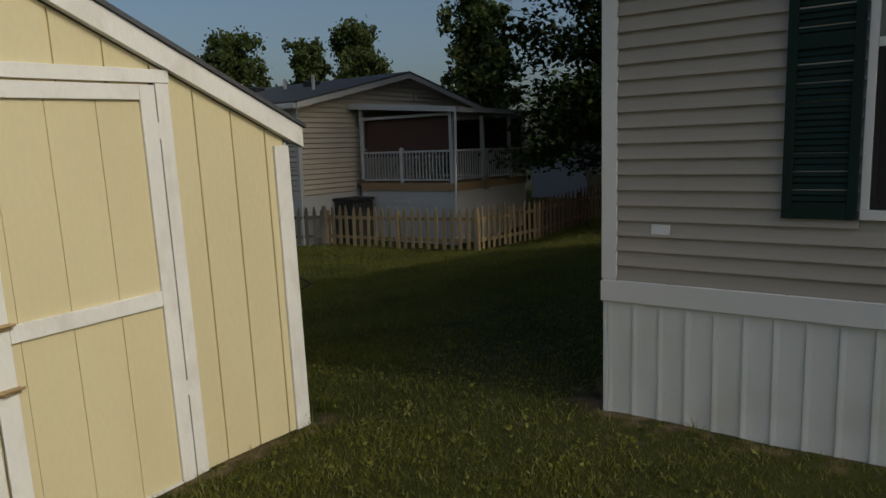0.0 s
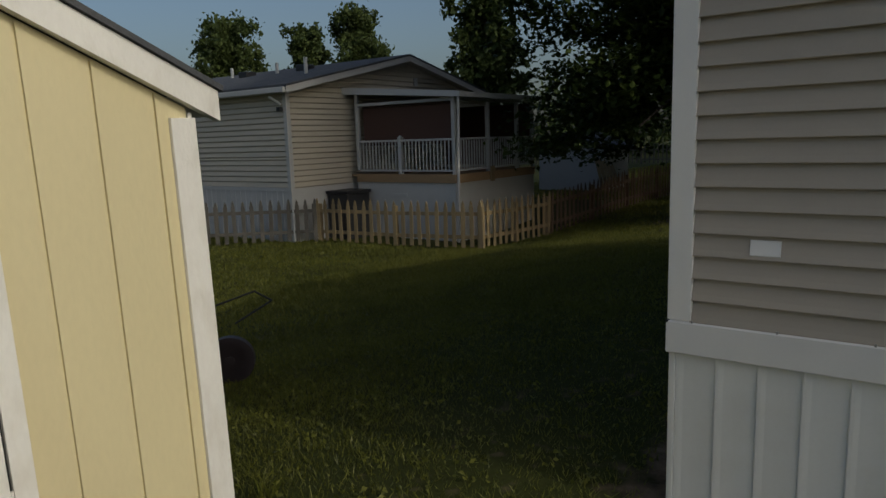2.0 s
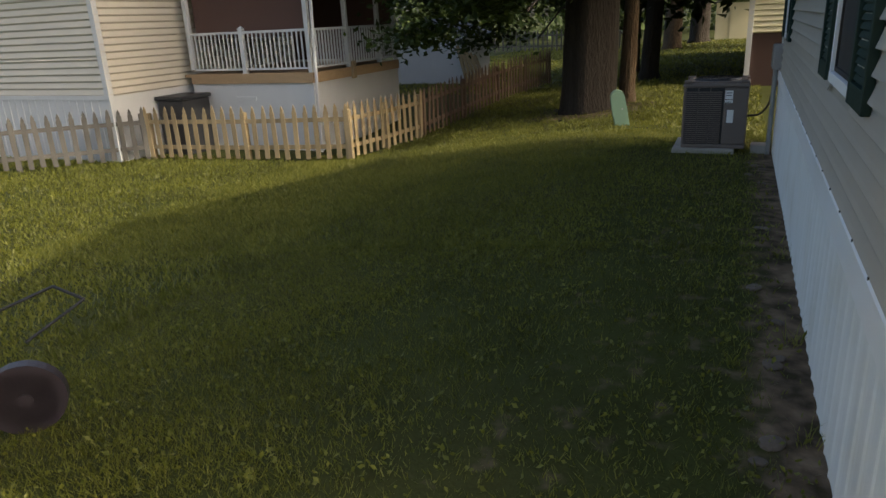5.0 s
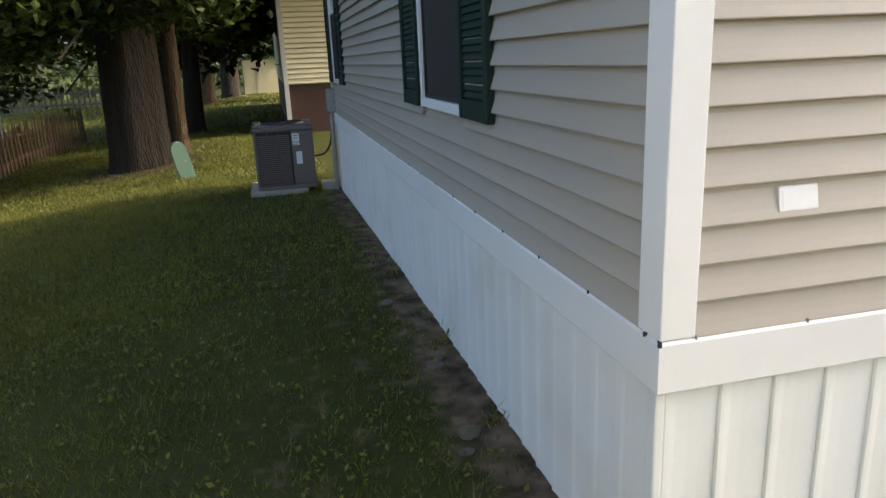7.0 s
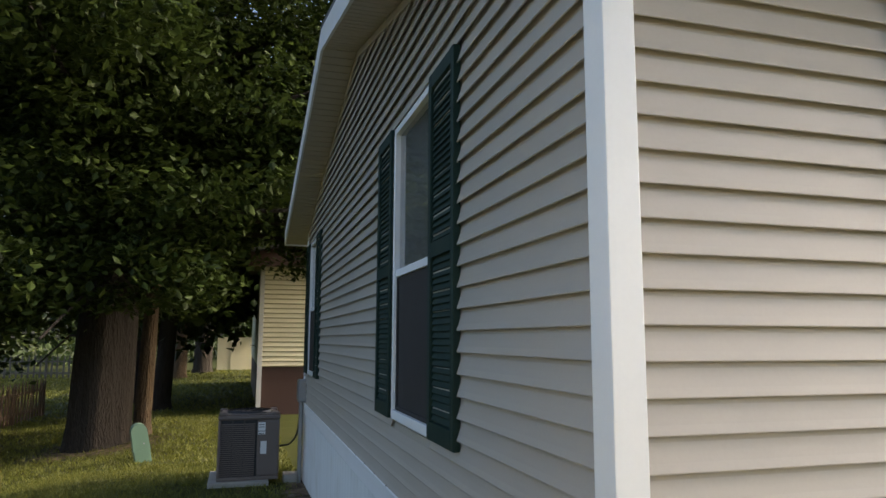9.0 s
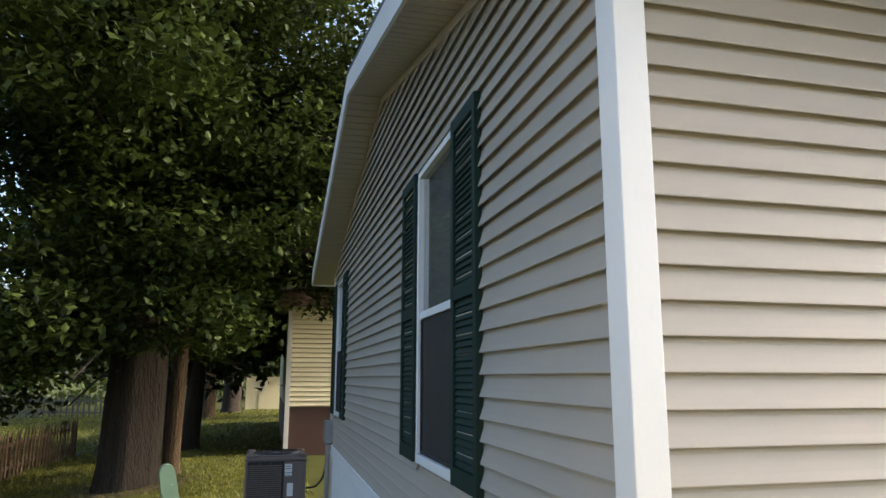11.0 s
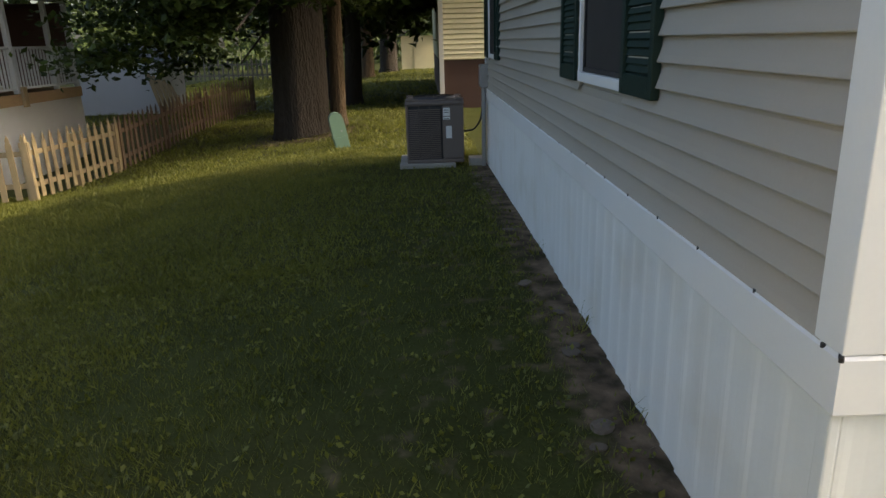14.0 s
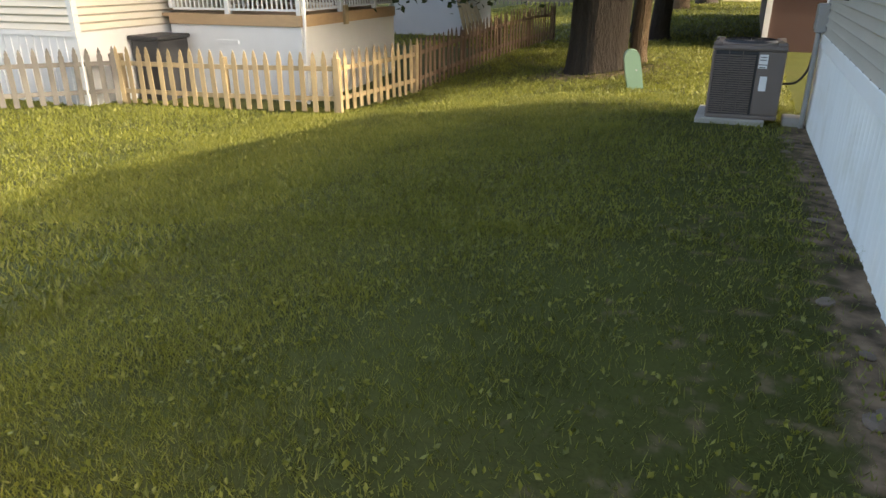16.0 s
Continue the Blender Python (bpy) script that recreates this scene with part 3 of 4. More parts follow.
# ---- the lawn spreader behind the shed ----
def make_spreader():
    x, y = -3.45, 0.42
    g = gz(x, y)
    s = thing("lawn_spreader", "green lawn spreader with dark spoked wheels and wire handle", "spreader")
    R = 0.18
    for k, (wx, wy) in enumerate(((x, y), (x - 0.42, y - 0.42))):
        w = thing("wheel", "", "")
        for key in list(w.keys()):
            del w[key]
        w.parent, w.matrix_basis = s, pose(wx, wy, gz(wx, wy) + R, 90, 0, 135 - 90)
        bm = bmesh.new()
        bmesh.ops.create_cone(bm, cap_ends=False, segments=28, radius1=R, radius2=R, depth=0.07)
        bmesh.ops.create_cone(bm, cap_ends=False, segments=28, radius1=R * 0.8, radius2=R * 0.8, depth=0.07)
        bmesh.ops.bridge_loops(bm, edges=[e for e in bm.edges if all(v.co.z > 0.03 for v in e.verts)])
        bmesh.ops.bridge_loops(bm, edges=[e for e in bm.edges if all(v.co.z < -0.03 for v in e.verts)])
        bmesh.ops.recalc_face_normals(bm, faces=bm.faces)
        part("tyre", bm, PURPLE, w)
        bm = rodded((0, 0, -0.045), (0, 0, 0.045), 0.035, n=14)
        for i in range(5):
            a = i * math.tau / 5
            c, d = math.cos(a), math.sin(a)
            rod(bm, (0.03 * c, 0.03 * d, 0.01), (R * 0.82 * c, R * 0.82 * d, 0.01), 0.02, 0.016, n=6)
        part("spokes", bm, PURPLE, w)
    ax = rodded((x, y, g + R), (x - 0.42, y - 0.42, g + R), 0.012)
    part("axle", ax, BLACK, s)
    hx, hy = x - 0.22, y - 0.22
    bm = bmesh.new()
    bmesh.ops.create_cone(bm, cap_ends=True, segments=4, radius1=0.09, radius2=0.27, depth=0.30, matrix=pose(hx, hy, g + 0.40, 0, 0, 0))
    bmesh.ops.bevel(bm, geom=list(bm.edges), offset=0.03, segments=3, affect="EDGES")
    part("hopper", bm, SPREADER, s, "green plastic hopper", smooth=True)
    bm = bmesh.new()
    rod(bm, (hx, hy, g + 0.15), (hx + 0.02, hy, g + 0.26), 0.08, 0.06, n=14)
    part("gearbox", bm, BLACK, s)
    bm = bmesh.new()
    p = [(hx - 0.1, hy + 0.05, g + 0.5), (x + 0.02, y + 0.25, g + 0.66), (x + 0.18, y + 0.28, g + 0.60), (x + 0.02, y + 0.05, g + 0.45)]
    for a, b in zip(p[:-1], p[1:]):
        rod(bm, a, b, 0.008, n=8)
    rod(bm, (hx, hy, g + 0.3), (hx - 0.6, hy - 0.2, g + 0.95), 0.012, n=8)
    part("handle", bm, BLACK, s, "thin bent wire handle")


make_spreader()


# ---- air conditioner and utilities ----
def make_condenser():
    x0, x1, y0, y1 = -1.10, -0.34, 7.86, 8.56
    zb, zt = gz(-0.7, 8.1) + 0.07, 0.70
    a = thing("air_conditioner", "grey-brown louvred outdoor air conditioner on a concrete pad", "air conditioner")
    bm = bmesh.new()
    box(bm, x0 + 0.02, x1 - 0.02, y0 + 0.02, y1 - 0.02, zb + 0.03, zt - 0.08, 0.03)
    part("coil", bm, BLACK, a)
    part("base_pan", boxed(x0, x1, y0, y1, zb, zb + 0.05, bevel=0.015), GRAPHITE, a)
    bm = boxed(x0 - 0.008, x1 + 0.008, y0 - 0.008, y1 + 0.008, zt - 0.085, zt - 0.03, bevel=0.025)
    box(bm, x0 + 0.03, x1 - 0.03, y0 + 0.03, y1 - 0.03, zt - 0.035, zt - 0.01, 0.01)
    for cx in (x0 + 0.05, x1 - 0.05):
        for cy in (y0 + 0.05, y1 - 0.05):
            box(bm, cx - 0.05, cx + 0.05, cy - 0.05, cy + 0.05, zt - 0.034, zt + 0.008, 0.02)
    part("top_cap", bm, GRAPHITE, a)
    bm = bmesh.new()
    bmesh.ops.create_cone(bm, cap_ends=False, segments=36, radius1=0.29, radius2=0.27, depth=0.03, matrix=pose((x0 + x1) / 2, (y0 + y1) / 2, zt + 0.002))
    guard = part("fan_guard", bm, BLACK, a)
    for k in range(8):
        t = k * math.pi / 8
        c, d = 0.28 * math.cos(t), 0.28 * math.sin(t)
        z = zt + 0.004 + 0.001 * k
        part("bar", rodded(((x0 + x1) / 2 - c, (y0 + y1) / 2 - d, z), ((x0 + x1) / 2 + c, (y0 + y1) / 2 + d, z), 0.004, n=6), BLACK, guard)
    xs = x1 - 0.28
    sl_mesh = mesh_of("louvre", prism([(0, 0), (-0.016, -0.008), (-0.016, -0.003), (0, 0.007)], 0, 1, "x"), GRAPHITE)
    cover = part("grille", boxed(x0, x0 + 0.035, y0, y0 + 0.035, zb + 0.051, zt - 0.086, bevel=0.01), GRAPHITE, a, "louvred grille")
    n = 26
    for k in range(n):
        z = zb + 0.07 + (zt - zb - 0.18) * k / n
        for c in range(3):
            w = (xs - x0 - 0.05) / 3
            piece("louvre", sl_mesh, cover, pose(x0 + 0.037 + c * w, y0 + 0.018, z) @ Matrix.Diagonal((w - 0.012, 1, 1, 1)))
        piece("louvre", sl_mesh, cover, pose(x0 + 0.018, y1 - 0.04, z, 0, 0, -90) @ Matrix.Diagonal((y1 - y0 - 0.08, 1, 1, 1)))
    for c in (1, 2):
        w = (xs - x0 - 0.05) / 3
        part("grille_bar", boxed(x0 + 0.028 + c * w, x0 + 0.036 + c * w, y0 - 0.001, y0 + 0.02, zb + 0.051, zt - 0.086), GRAPHITE, a)
    part("service_panel", boxed(xs, x1, y0 - 0.002, y1, zb + 0.051, zt - 0.086, bevel=0.02), GRAPHITE, a, "plain service panel")
    part("sticker", boxed(xs + 0.01, xs + 0.10, y0 - 0.005, y0 - 0.0025, zt - 0.22, zt - 0.115), LABEL, a, "white rating sticker")
    part("sticker", boxed(xs + 0.01, xs + 0.10, y0 - 0.005, y0 - 0.0025, zt - 0.265, zt - 0.23), LABEL, a, "white rating sticker")
    part("sticker", boxed(xs + 0.045, xs + 0.12, y0 - 0.005, y0 - 0.0025, zt - 0.51, zt - 0.35), LABEL, a, "white curved sticker")
    for z in (0.14, 0.17, 0.25):
        part("print", boxed(xs + 0.02, xs + 0.085, y0 - 0.0062, y0 - 0.0054, zt - z - 0.008, zt - z), BLACK, a)
    cu = bpy.data.curves.new("cable", "CURVE")
    cu.dimensions, cu.bevel_depth = "3D", 0.013
    sp = cu.splines.new("BEZIER")
    pts = [(x1, y0 + 0.2, 0.25), (x1 + 0.16, y0 + 0.15, 0.30), (-0.06, y0 + 0.12, 0.78)]
    sp.bezier_points.add(2)
    for b, p in zip(sp.bezier_points, pts):
        b.co, b.handle_left_type, b.handle_right_type = p, "AUTO", "AUTO"
    cu.materials.append(BLACK)
    c = new("power_cable", cu)
    c.parent = a
    pad = tagged(new("concrete_pad", mesh_of("concrete_pad", boxed(x0 - 0.10, x1 - 0.12, y0 - 0.07, y1 + 0.1, zb - 0.14, zb, bevel=0.012), CONCRETE)), "pale concrete pad under the air conditioner", "pad")
    bm = boxed(-0.27, -0.06, 7.95, 8.2, gz(-0.15, 8) - 0.02, gz(-0.15, 8) + 0.1, bevel=0.012)
    tagged(new("concrete_block", mesh_of("concrete_block", bm, CONCRETE)), "grey concrete block lying beside the skirting", "block")
    m = thing("electric_box", "grey electrical disconnect box fixed to the siding", "electrical box")
    part("box", boxed(-0.12, -0.016, 7.80, 8.0, 0.83, 1.12, bevel=0.012), STEEL, m)
    part("conduit", rodded((-0.075, 7.9, gz(-0.1, 7.9) - 0.05), (-0.075, 7.9, 0.83), 0.028), STEEL, m, "grey conduit pipe")
    part("cover", boxed(-0.128, -0.121, 7.81, 7.99, 0.86, 1.11, bevel=0.003), STEEL, m)


def make_pedestal():
    x, y = -2.30, 10.75
    g = gz(x, y)
    p = thing("utility_pedestal", "leaning pale green utility pedestal on the lawn", "utility box", at=(x, y, g))
    p.rotation_euler = (0, radians(-11), radians(14))
    p.scale = (0.88, 0.88, 0.97)
    bm = boxed(-0.14, 0.14, -0.11, 0.11, -0.05, 0.20, bevel=0.015)
    part("base", bm, UTILGREEN, p)
    bm = bmesh.new()
    pts = [(-0.145, 0.195), (0.145, 0.195), (0.135, 0.50)]
    pts += [(0.125 * math.cos(t), 0.53 + 0.10 * math.sin(t)) for t in np.linspace(0.2, math.pi - 0.2, 8)]
    pts += [(-0.135, 0.50)]
    part("cover", prism(pts, -0.115, 0.115, "y"), UTILGREEN, p, "faded green domed cover")
    part("band", boxed(-0.148, 0.148, -0.118, 0.118, 0.19, 0.205), UTILGREEN, p)
    part("lock", rodded((0.05, -0.116, 0.3), (0.05, -0.13, 0.3), 0.015), STEEL, p)


make_condenser()
make_pedestal()


# ---- the neighbour's house with the porch ----
def lap_wall(p0, p1, z0, z1, lap, top=None, out=0.032):
    """A joined lap-sided surface from p0 to p1 (seen from its right-hand side); top(u) caps it for a gable."""
    p0, p1 = Vector((*p0, 0)), Vector((*p1, 0))
    d = (p1 - p0)
    n = Vector((d.y, -d.x, 0)).normalized()
    bm = bmesh.new()
    z, lip = z0, lap * 0.24
    while z < z1 - 0.01:
        zt = min(z + lap, z1)
        a, b = (0.0, 1.0) if top is None else top(zt)
        if b - a > 0.01:
            q0, q1 = p0 + d * a, p0 + d * b
            v = [bm.verts.new(q) for q in (q0 + Vector((0, 0, z)), q0 + n * out + Vector((0, 0, z + lip)), q0 + n * 0.002 + Vector((0, 0, zt)),
                                           q1 + Vector((0, 0, z)), q1 + n * out + Vector((0, 0, z + lip)), q1 + n * 0.002 + Vector((0, 0, zt)))]
            bm.faces.new((v[0], v[3], v[4], v[1]))
            bm.faces.new((v[1], v[4], v[5], v[2]))
        z = zt
    return bm


def make_neighbour():
    h = thing("house", "beige lap-sided mobile home with burgundy shutters and a covered porch", "house")
    X, Y0, Y1, XW, ZB, S, E, P = -11.75, 8.52, 17.24, -27.0, -1.0, 0.46, 2.76, 3.72
    M = (Y0 + Y1) / 2
    sl = (P - E) / (M - Y0)
    part("gable_wall", prism([(Y0, ZB), (Y1, ZB), (Y1, E), (M, P), (Y0, E)], X - 0.15, X - 0.001, "x"), GREYSIDE, h)
    part("gable_siding", lap_wall((X, Y0), (X, Y1), S, P, 0.134, lambda z: (0, 1) if z < E else ((z - E) / sl / (Y1 - Y0), 1 - (z - E) / sl / (Y1 - Y0))), GREYSIDE, h, "beige lap siding").rotation_euler = (0, 0, 0)
    bm = bmesh.new()
    box(bm, XW, X - 0.151, Y0 + 0.001, Y0 + 0.15, ZB, 1.20)
    box(bm, XW, X - 0.151, Y0 + 0.001, Y0 + 0.15, 2.56, E)
    box(bm, XW, -18.90, Y0 + 0.001, Y0 + 0.15, 1.201, 2.559)
    box(bm, -16.52, X - 0.151, Y0 + 0.001, Y0 + 0.15, 1.201, 2.559)
    part("side_wall", bm, GREYSIDE, h)
    for a, b, z0, z1 in ((XW, X, S, 1.20), (XW, -18.9, 1.2, 2.56), (-16.52, X, 1.2, 2.56), (XW, X, 2.56, E)):
        part("side_siding", lap_wall((a, Y0), (b, Y0), z0, z1, 0.134), GREYSIDE, h, "beige lap siding")
    bm = bmesh.new()
    box(bm, XW, X - 0.16, Y1 - 0.15, Y1, ZB, E)
    box(bm, XW - 0.15, XW, Y0, Y1, ZB, E + 0.5)
    part("rear_walls", bm, GREYSIDE, h)
    part("corner_post", boxed(X - 0.09, X + 0.03, Y0 - 0.03, Y0 + 0.09, S, E, bevel=0.005), WHITE, h, "pale corner post")
    bm = bmesh.new()
    box(bm, XW, X + 0.024, Y0 - 0.024, Y0 - 0.002, ZB, S - 0.001)
    box(bm, X + 0.002, X + 0.024, Y0 - 0.001, Y1, ZB, S - 0.001)
    sk = part("skirting", bm, WHITE, h, "white skirting")
    rib = mesh_of("skirting_panel", boxed(-0.012, 0.012, -0.012, 0, ZB, S - 0.05), WHITE)
    for k in range(40):
        piece("skirting_panel", rib, sk, pose(X - 0.3 - 0.2 * k, Y0 - 0.024, 0))
    part("skirting_cap", boxed(XW, X + 0.04, Y0 - 0.045, Y0 - 0.025, S - 0.07, S + 0.02), WHITE, h)
    # roof
    for s in (-1, 1):
        yo, zo = M + s * (M - Y0 + 0.24), E - 0.24 * sl
        part("roof", prism([(yo, zo + 0.12), (M, P + 0.12), (M, P + 0.17), (yo, zo + 0.17)], XW - 0.3, X + 0.32, "x"), SHINGLE, h, "grey shingle roof")
        part("rake_board", prism([(yo, zo - 0.03), (M, P - 0.03), (M, P + 0.118), (yo, zo + 0.118)], X + 0.29, X + 0.31, "x"), WHITE, h, "white rake board")
        part("soffit", prism([(yo, zo - 0.02), (M, P - 0.02), (M, P), (yo, zo)], X + 0.02, X + 0.288, "x"), GREYSIDE, h)
        part("gutter", boxed(XW, X + 0.28, *sorted((yo, yo + s * 0.09)), zo - 0.02, zo + 0.11, bevel=0.02), WHITE, h, "white gutter")
        part("eave_soffit", boxed(XW, X, *sorted((yo, M + s * (M - Y0) + s * 0.015)), zo - 0.02, zo), WHITE, h)
    part("downspout", rodded((X - 0.25, Y0 - 0.3, E - 0.14), (X - 0.12, Y0 - 0.06, E - 0.32), 0.035), WHITE, h)
    part("floodlight", boxed(X - 0.2, X - 0.08, Y0 - 0.14, Y0 - 0.02, E - 0.48, E - 0.38, bevel=0.02), BLACK, h)
    part("gable_vent", boxed(X + 0.015, X + 0.05, 13.36, 13.52, 3.05, 3.28, bevel=0.01), WHITE, h, "small white gable vent")
    for x, y, t in ((-13.0, 10.4, 0.42), (-15.5, 11.6, 0.3), (-18.0, 11.9, 0.3)):
        z = P + 0.17 - (M - y) * sl
        part("vent_pipe", rodded((x, y, z - 0.1), (x, y, z + t), 0.05), WHITE, h, "white vent pipe")
    for x in (-14.4, -17.0):
        z = P + 0.17 - (M - 11.7) * sl
        part("roof_vent", boxed(x - 0.2, x + 0.2, 11.5, 11.9, z - 0.08, z + 0.14, bevel=0.04), BLACK, h)
    # window with shutters
    w = part("window", boxed(-18.95, -16.47, Y0 - 0.045, Y0 - 0.016, 2.53, 2.60), WHITE, h, "wide white window")
    bm = bmesh.new()
    box(bm, -18.95, -16.47, Y0 - 0.045, Y0 - 0.016, 1.16, 1.23)
    for x in (-18.95, -18.22, -17.2, -16.54):
        box(bm, x, x + 0.07, Y0 - 0.044, Y0 + 0.02, 1.231, 2.529)
    part("window_frame", bm, WHITE, w)
    for x0, x1, mt in ((-18.88, -18.22, SCREENROOM), (-18.15, -17.2, PALEBLIND), (-17.13, -16.54, SCREENROOM)):
        part("blind", boxed(x0, x1, Y0 + 0.03, Y0 + 0.035, 1.23, 2.53), mt, w)
        part("pane", boxed(x0, x1, Y0 + 0.0, Y0 + 0.004, 1.231, 2.529), GLASS, w).visible_shadow = False
    for x0 in (-19.45, -16.46):
        part("shutter", boxed(x0, x0 + 0.48, Y0 - 0.05, Y0 - 0.017, 1.14, 2.62, bevel=0.008), BURGUNDY, h, "burgundy shutter")
    bm = boxed(-15.85, -15.55, Y0 - 0.12, Y0 - 0.016, 0.62, 1.05, bevel=0.02)
    rod(bm, (-15.7, Y0 - 0.12, 0.8), (-15.7, Y0 - 0.22, 0.8), 0.09, n=16)
    rod(bm, (-15.7, Y0 - 0.07, -0.9), (-15.7, Y0 - 0.07, 0.62), 0.05)
    part("electric_meter", bm, STEEL, h, "grey electric meter and conduit")
    # porch
    px0, px1, py0, py1 = -11.70, -8.43, 10.60, 14.35
    pr = thing("porch", "covered porch with white railings on a white skirted deck", "porch")
    part("deck", boxed(px0, px1 + 0.05, py0 - 0.02, py1, 0.63, 0.69), DECKWOOD, pr, "timber deck")
    bm = boxed(px0 + 0.2, px1 + 0.06, py0 - 0.06, py0 - 0.021, 0.49, 0.695, bevel=0.006)
    part("rim_beam", bm, DECKWOOD, pr, "tan timber rim beam")
    part("rim_beam", boxed(px1 + 0.051, px1 + 0.09, py0 - 0.02, py1, 0.49, 0.695, bevel=0.006), DECKWOOD, pr, "tan timber rim beam")
    part("skirting", boxed(px0 + 0.2, px1 + 0.04, py0 - 0.03, py0 - 0.005, -1.0, 0.489), WHITE, pr, "white deck skirting")
    part("skirting", boxed(px1 + 0.02, px1 + 0.045, py0 - 0.004, py1, -1.0, 0.489), WHITE, pr, "white deck skirting")
    part("vent", boxed(-10.35, -9.85, py0 - 0.045, py0 - 0.031, 0.14, 0.22, bevel=0.006), WHITE, pr)
    rf = [(px0 - 0.03, 2.80), (px1 + 0.30, 2.50), (px1 + 0.30, 2.56), (px0 - 0.03, 2.88)]
    part("roof", prism(rf, py0 - 0.2, py1 + 0.25, "y"), SHINGLE, pr, "dark sloping porch roof")
    part("fascia", prism([(px0 - 0.03, 2.72), (px1 + 0.32, 2.46), (px1 + 0.32, 2.59), (px0 - 0.03, 2.89)], py0 - 0.23, py0 - 0.201, "y"), WHITE, pr, "white fascia")
    part("fascia", boxed(px1 + 0.301, px1 + 0.33, py0 - 0.2, py1 + 0.25, 2.46, 2.58), WHITE, pr, "white fascia")
    part("beam", boxed(px0 + 0.3, px1 + 0.04, py0 - 0.04, py0 + 0.04, 2.40, 2.47, bevel=0.006), WHITE, pr)
    part("beam", boxed(px1 - 0.04, px1 + 0.04, py0 + 0.041, py1, 2.40, 2.48, bevel=0.006), WHITE, pr)
    posts = [(px0 + 0.27, py0), (px1, py0), (px1, 12.06), (px1, 13.5), (px1, py1)]
    pm = mesh_of("post", boxed(-0.045, 0.045, -0.045, 0.045, 0.692, 2.6, bevel=0.006), WHITE)
    for x, y in posts:
        piece("post", pm, pr, pose(x, y, -0.0 if x > -9 else 0.1))
    part("downspout", rodded((px1 + 0.26, py0 - 0.17, 2.46), (px1 + 0.14, py0 - 0.12, -0.9), 0.032, n=12), WHITE, pr, "white downspout")
    bal = mesh_of("baluster", boxed(-0.014, 0.014, -0.014, 0.014, 0.80, 1.49), WHITE)

    def railing(a, b):
        a, b = Vector((*a, 0)), Vector((*b, 0))
        d = b - a
        ang = math.degrees(math.atan2(d.y, d.x))
        r = part("railing", boxed(0, d.length, -0.03, 0.03, 1.49, 1.54, bevel=0.006), WHITE, pr, "white baluster railing")
        r.matrix_basis = pose(a.x, a.y, 0, 0, 0, ang)
        part("bottom_rail", boxed(0, d.length, -0.025, 0.025, 0.76, 0.80), WHITE, r)
        n = int(d.length / 0.105)
        for k in range(1, n):
            piece("baluster", bal, r, pose(d.length * k / n, 0, 0))
    railing((px0 + 0.32, py0), (-10.1, py0))
    railing((-10.0, py0), (px1 - 0.05, py0))
    railing((px1, py0 + 0.05), (px1, 12.01))
    railing((px1, 12.11), (px1, 13.45))
    railing((px1, 13.55), (px1, py1 - 0.05))
    bm = boxed(-10.1, -10.0, py0 - 0.05, py0 + 0.05, 0.692, 1.58, bevel=0.006)
    bmesh.ops.create_cone(bm, cap_ends=True, segments=4, radius1=0.085, radius2=0.01, depth=0.06, matrix=pose(-10.05, py0, 1.61, 0, 0, 45))
    part("newel", bm, WHITE, pr, "white capped newel post")
    for bx0, bx1, by, bz0, bz1 in ((px0 + 0.36, px1 - 0.09, py0 + 0.12, 1.40, 2.40), (px0 + 0.3, px1 - 0.05, py1 + 0.02, 0.75, 2.42)):
        rb = thing("roller_blind", "brown woven roller blind lowered inside the porch", "blind", "porch blinds")
        part("fabric", boxed(bx0, bx1, by, by + 0.012, bz0 + 0.03, bz1 - 0.04), BLIND, rb)
        part("roller", rodded((bx0, by, bz1 - 0.03), (bx1, by, bz1 - 0.03), 0.028), BROWN, rb)
        part("bottom_bar", boxed(bx0, bx1, by - 0.012, by + 0.024, bz0, bz0 + 0.03, bevel=0.006), BROWN, rb)
    pl = thing("bracket", "small tan timber bracket on the deck beam", "bracket")
    part("block", boxed(px1 + 0.091, px1 + 0.15, 12.0, 12.14, 0.45, 0.82, bevel=0.01), PICKET, pl)
    bx = thing("storage_box", "dark grey storage box beside the porch", "box")
    part("body", boxed(-11.66, -10.98, 9.62, 10.42, gz(-11.2, 10) - 0.02, 0.25, bevel=0.03), BLACK, bx)
    part("lid", boxed(-11.70, -10.94, 9.58, 10.46, 0.251, 0.33, bevel=0.025), BLACK, bx)


make_neighbour()


# ---- fences ----
def picket_mesh(material):
    return mesh_of("picket", prism([(-0.046, 0.05), (0.046, 0.05), (0.046, 0.90), (0.038, 0.93), (0.026, 0.945), (0.033, 0.975), (0, 1.06), (-0.033, 0.975), (-0.026, 0.945), (-0.038, 0.93), (-0.046, 0.90)], -0.009, 0.009, "y"), material)


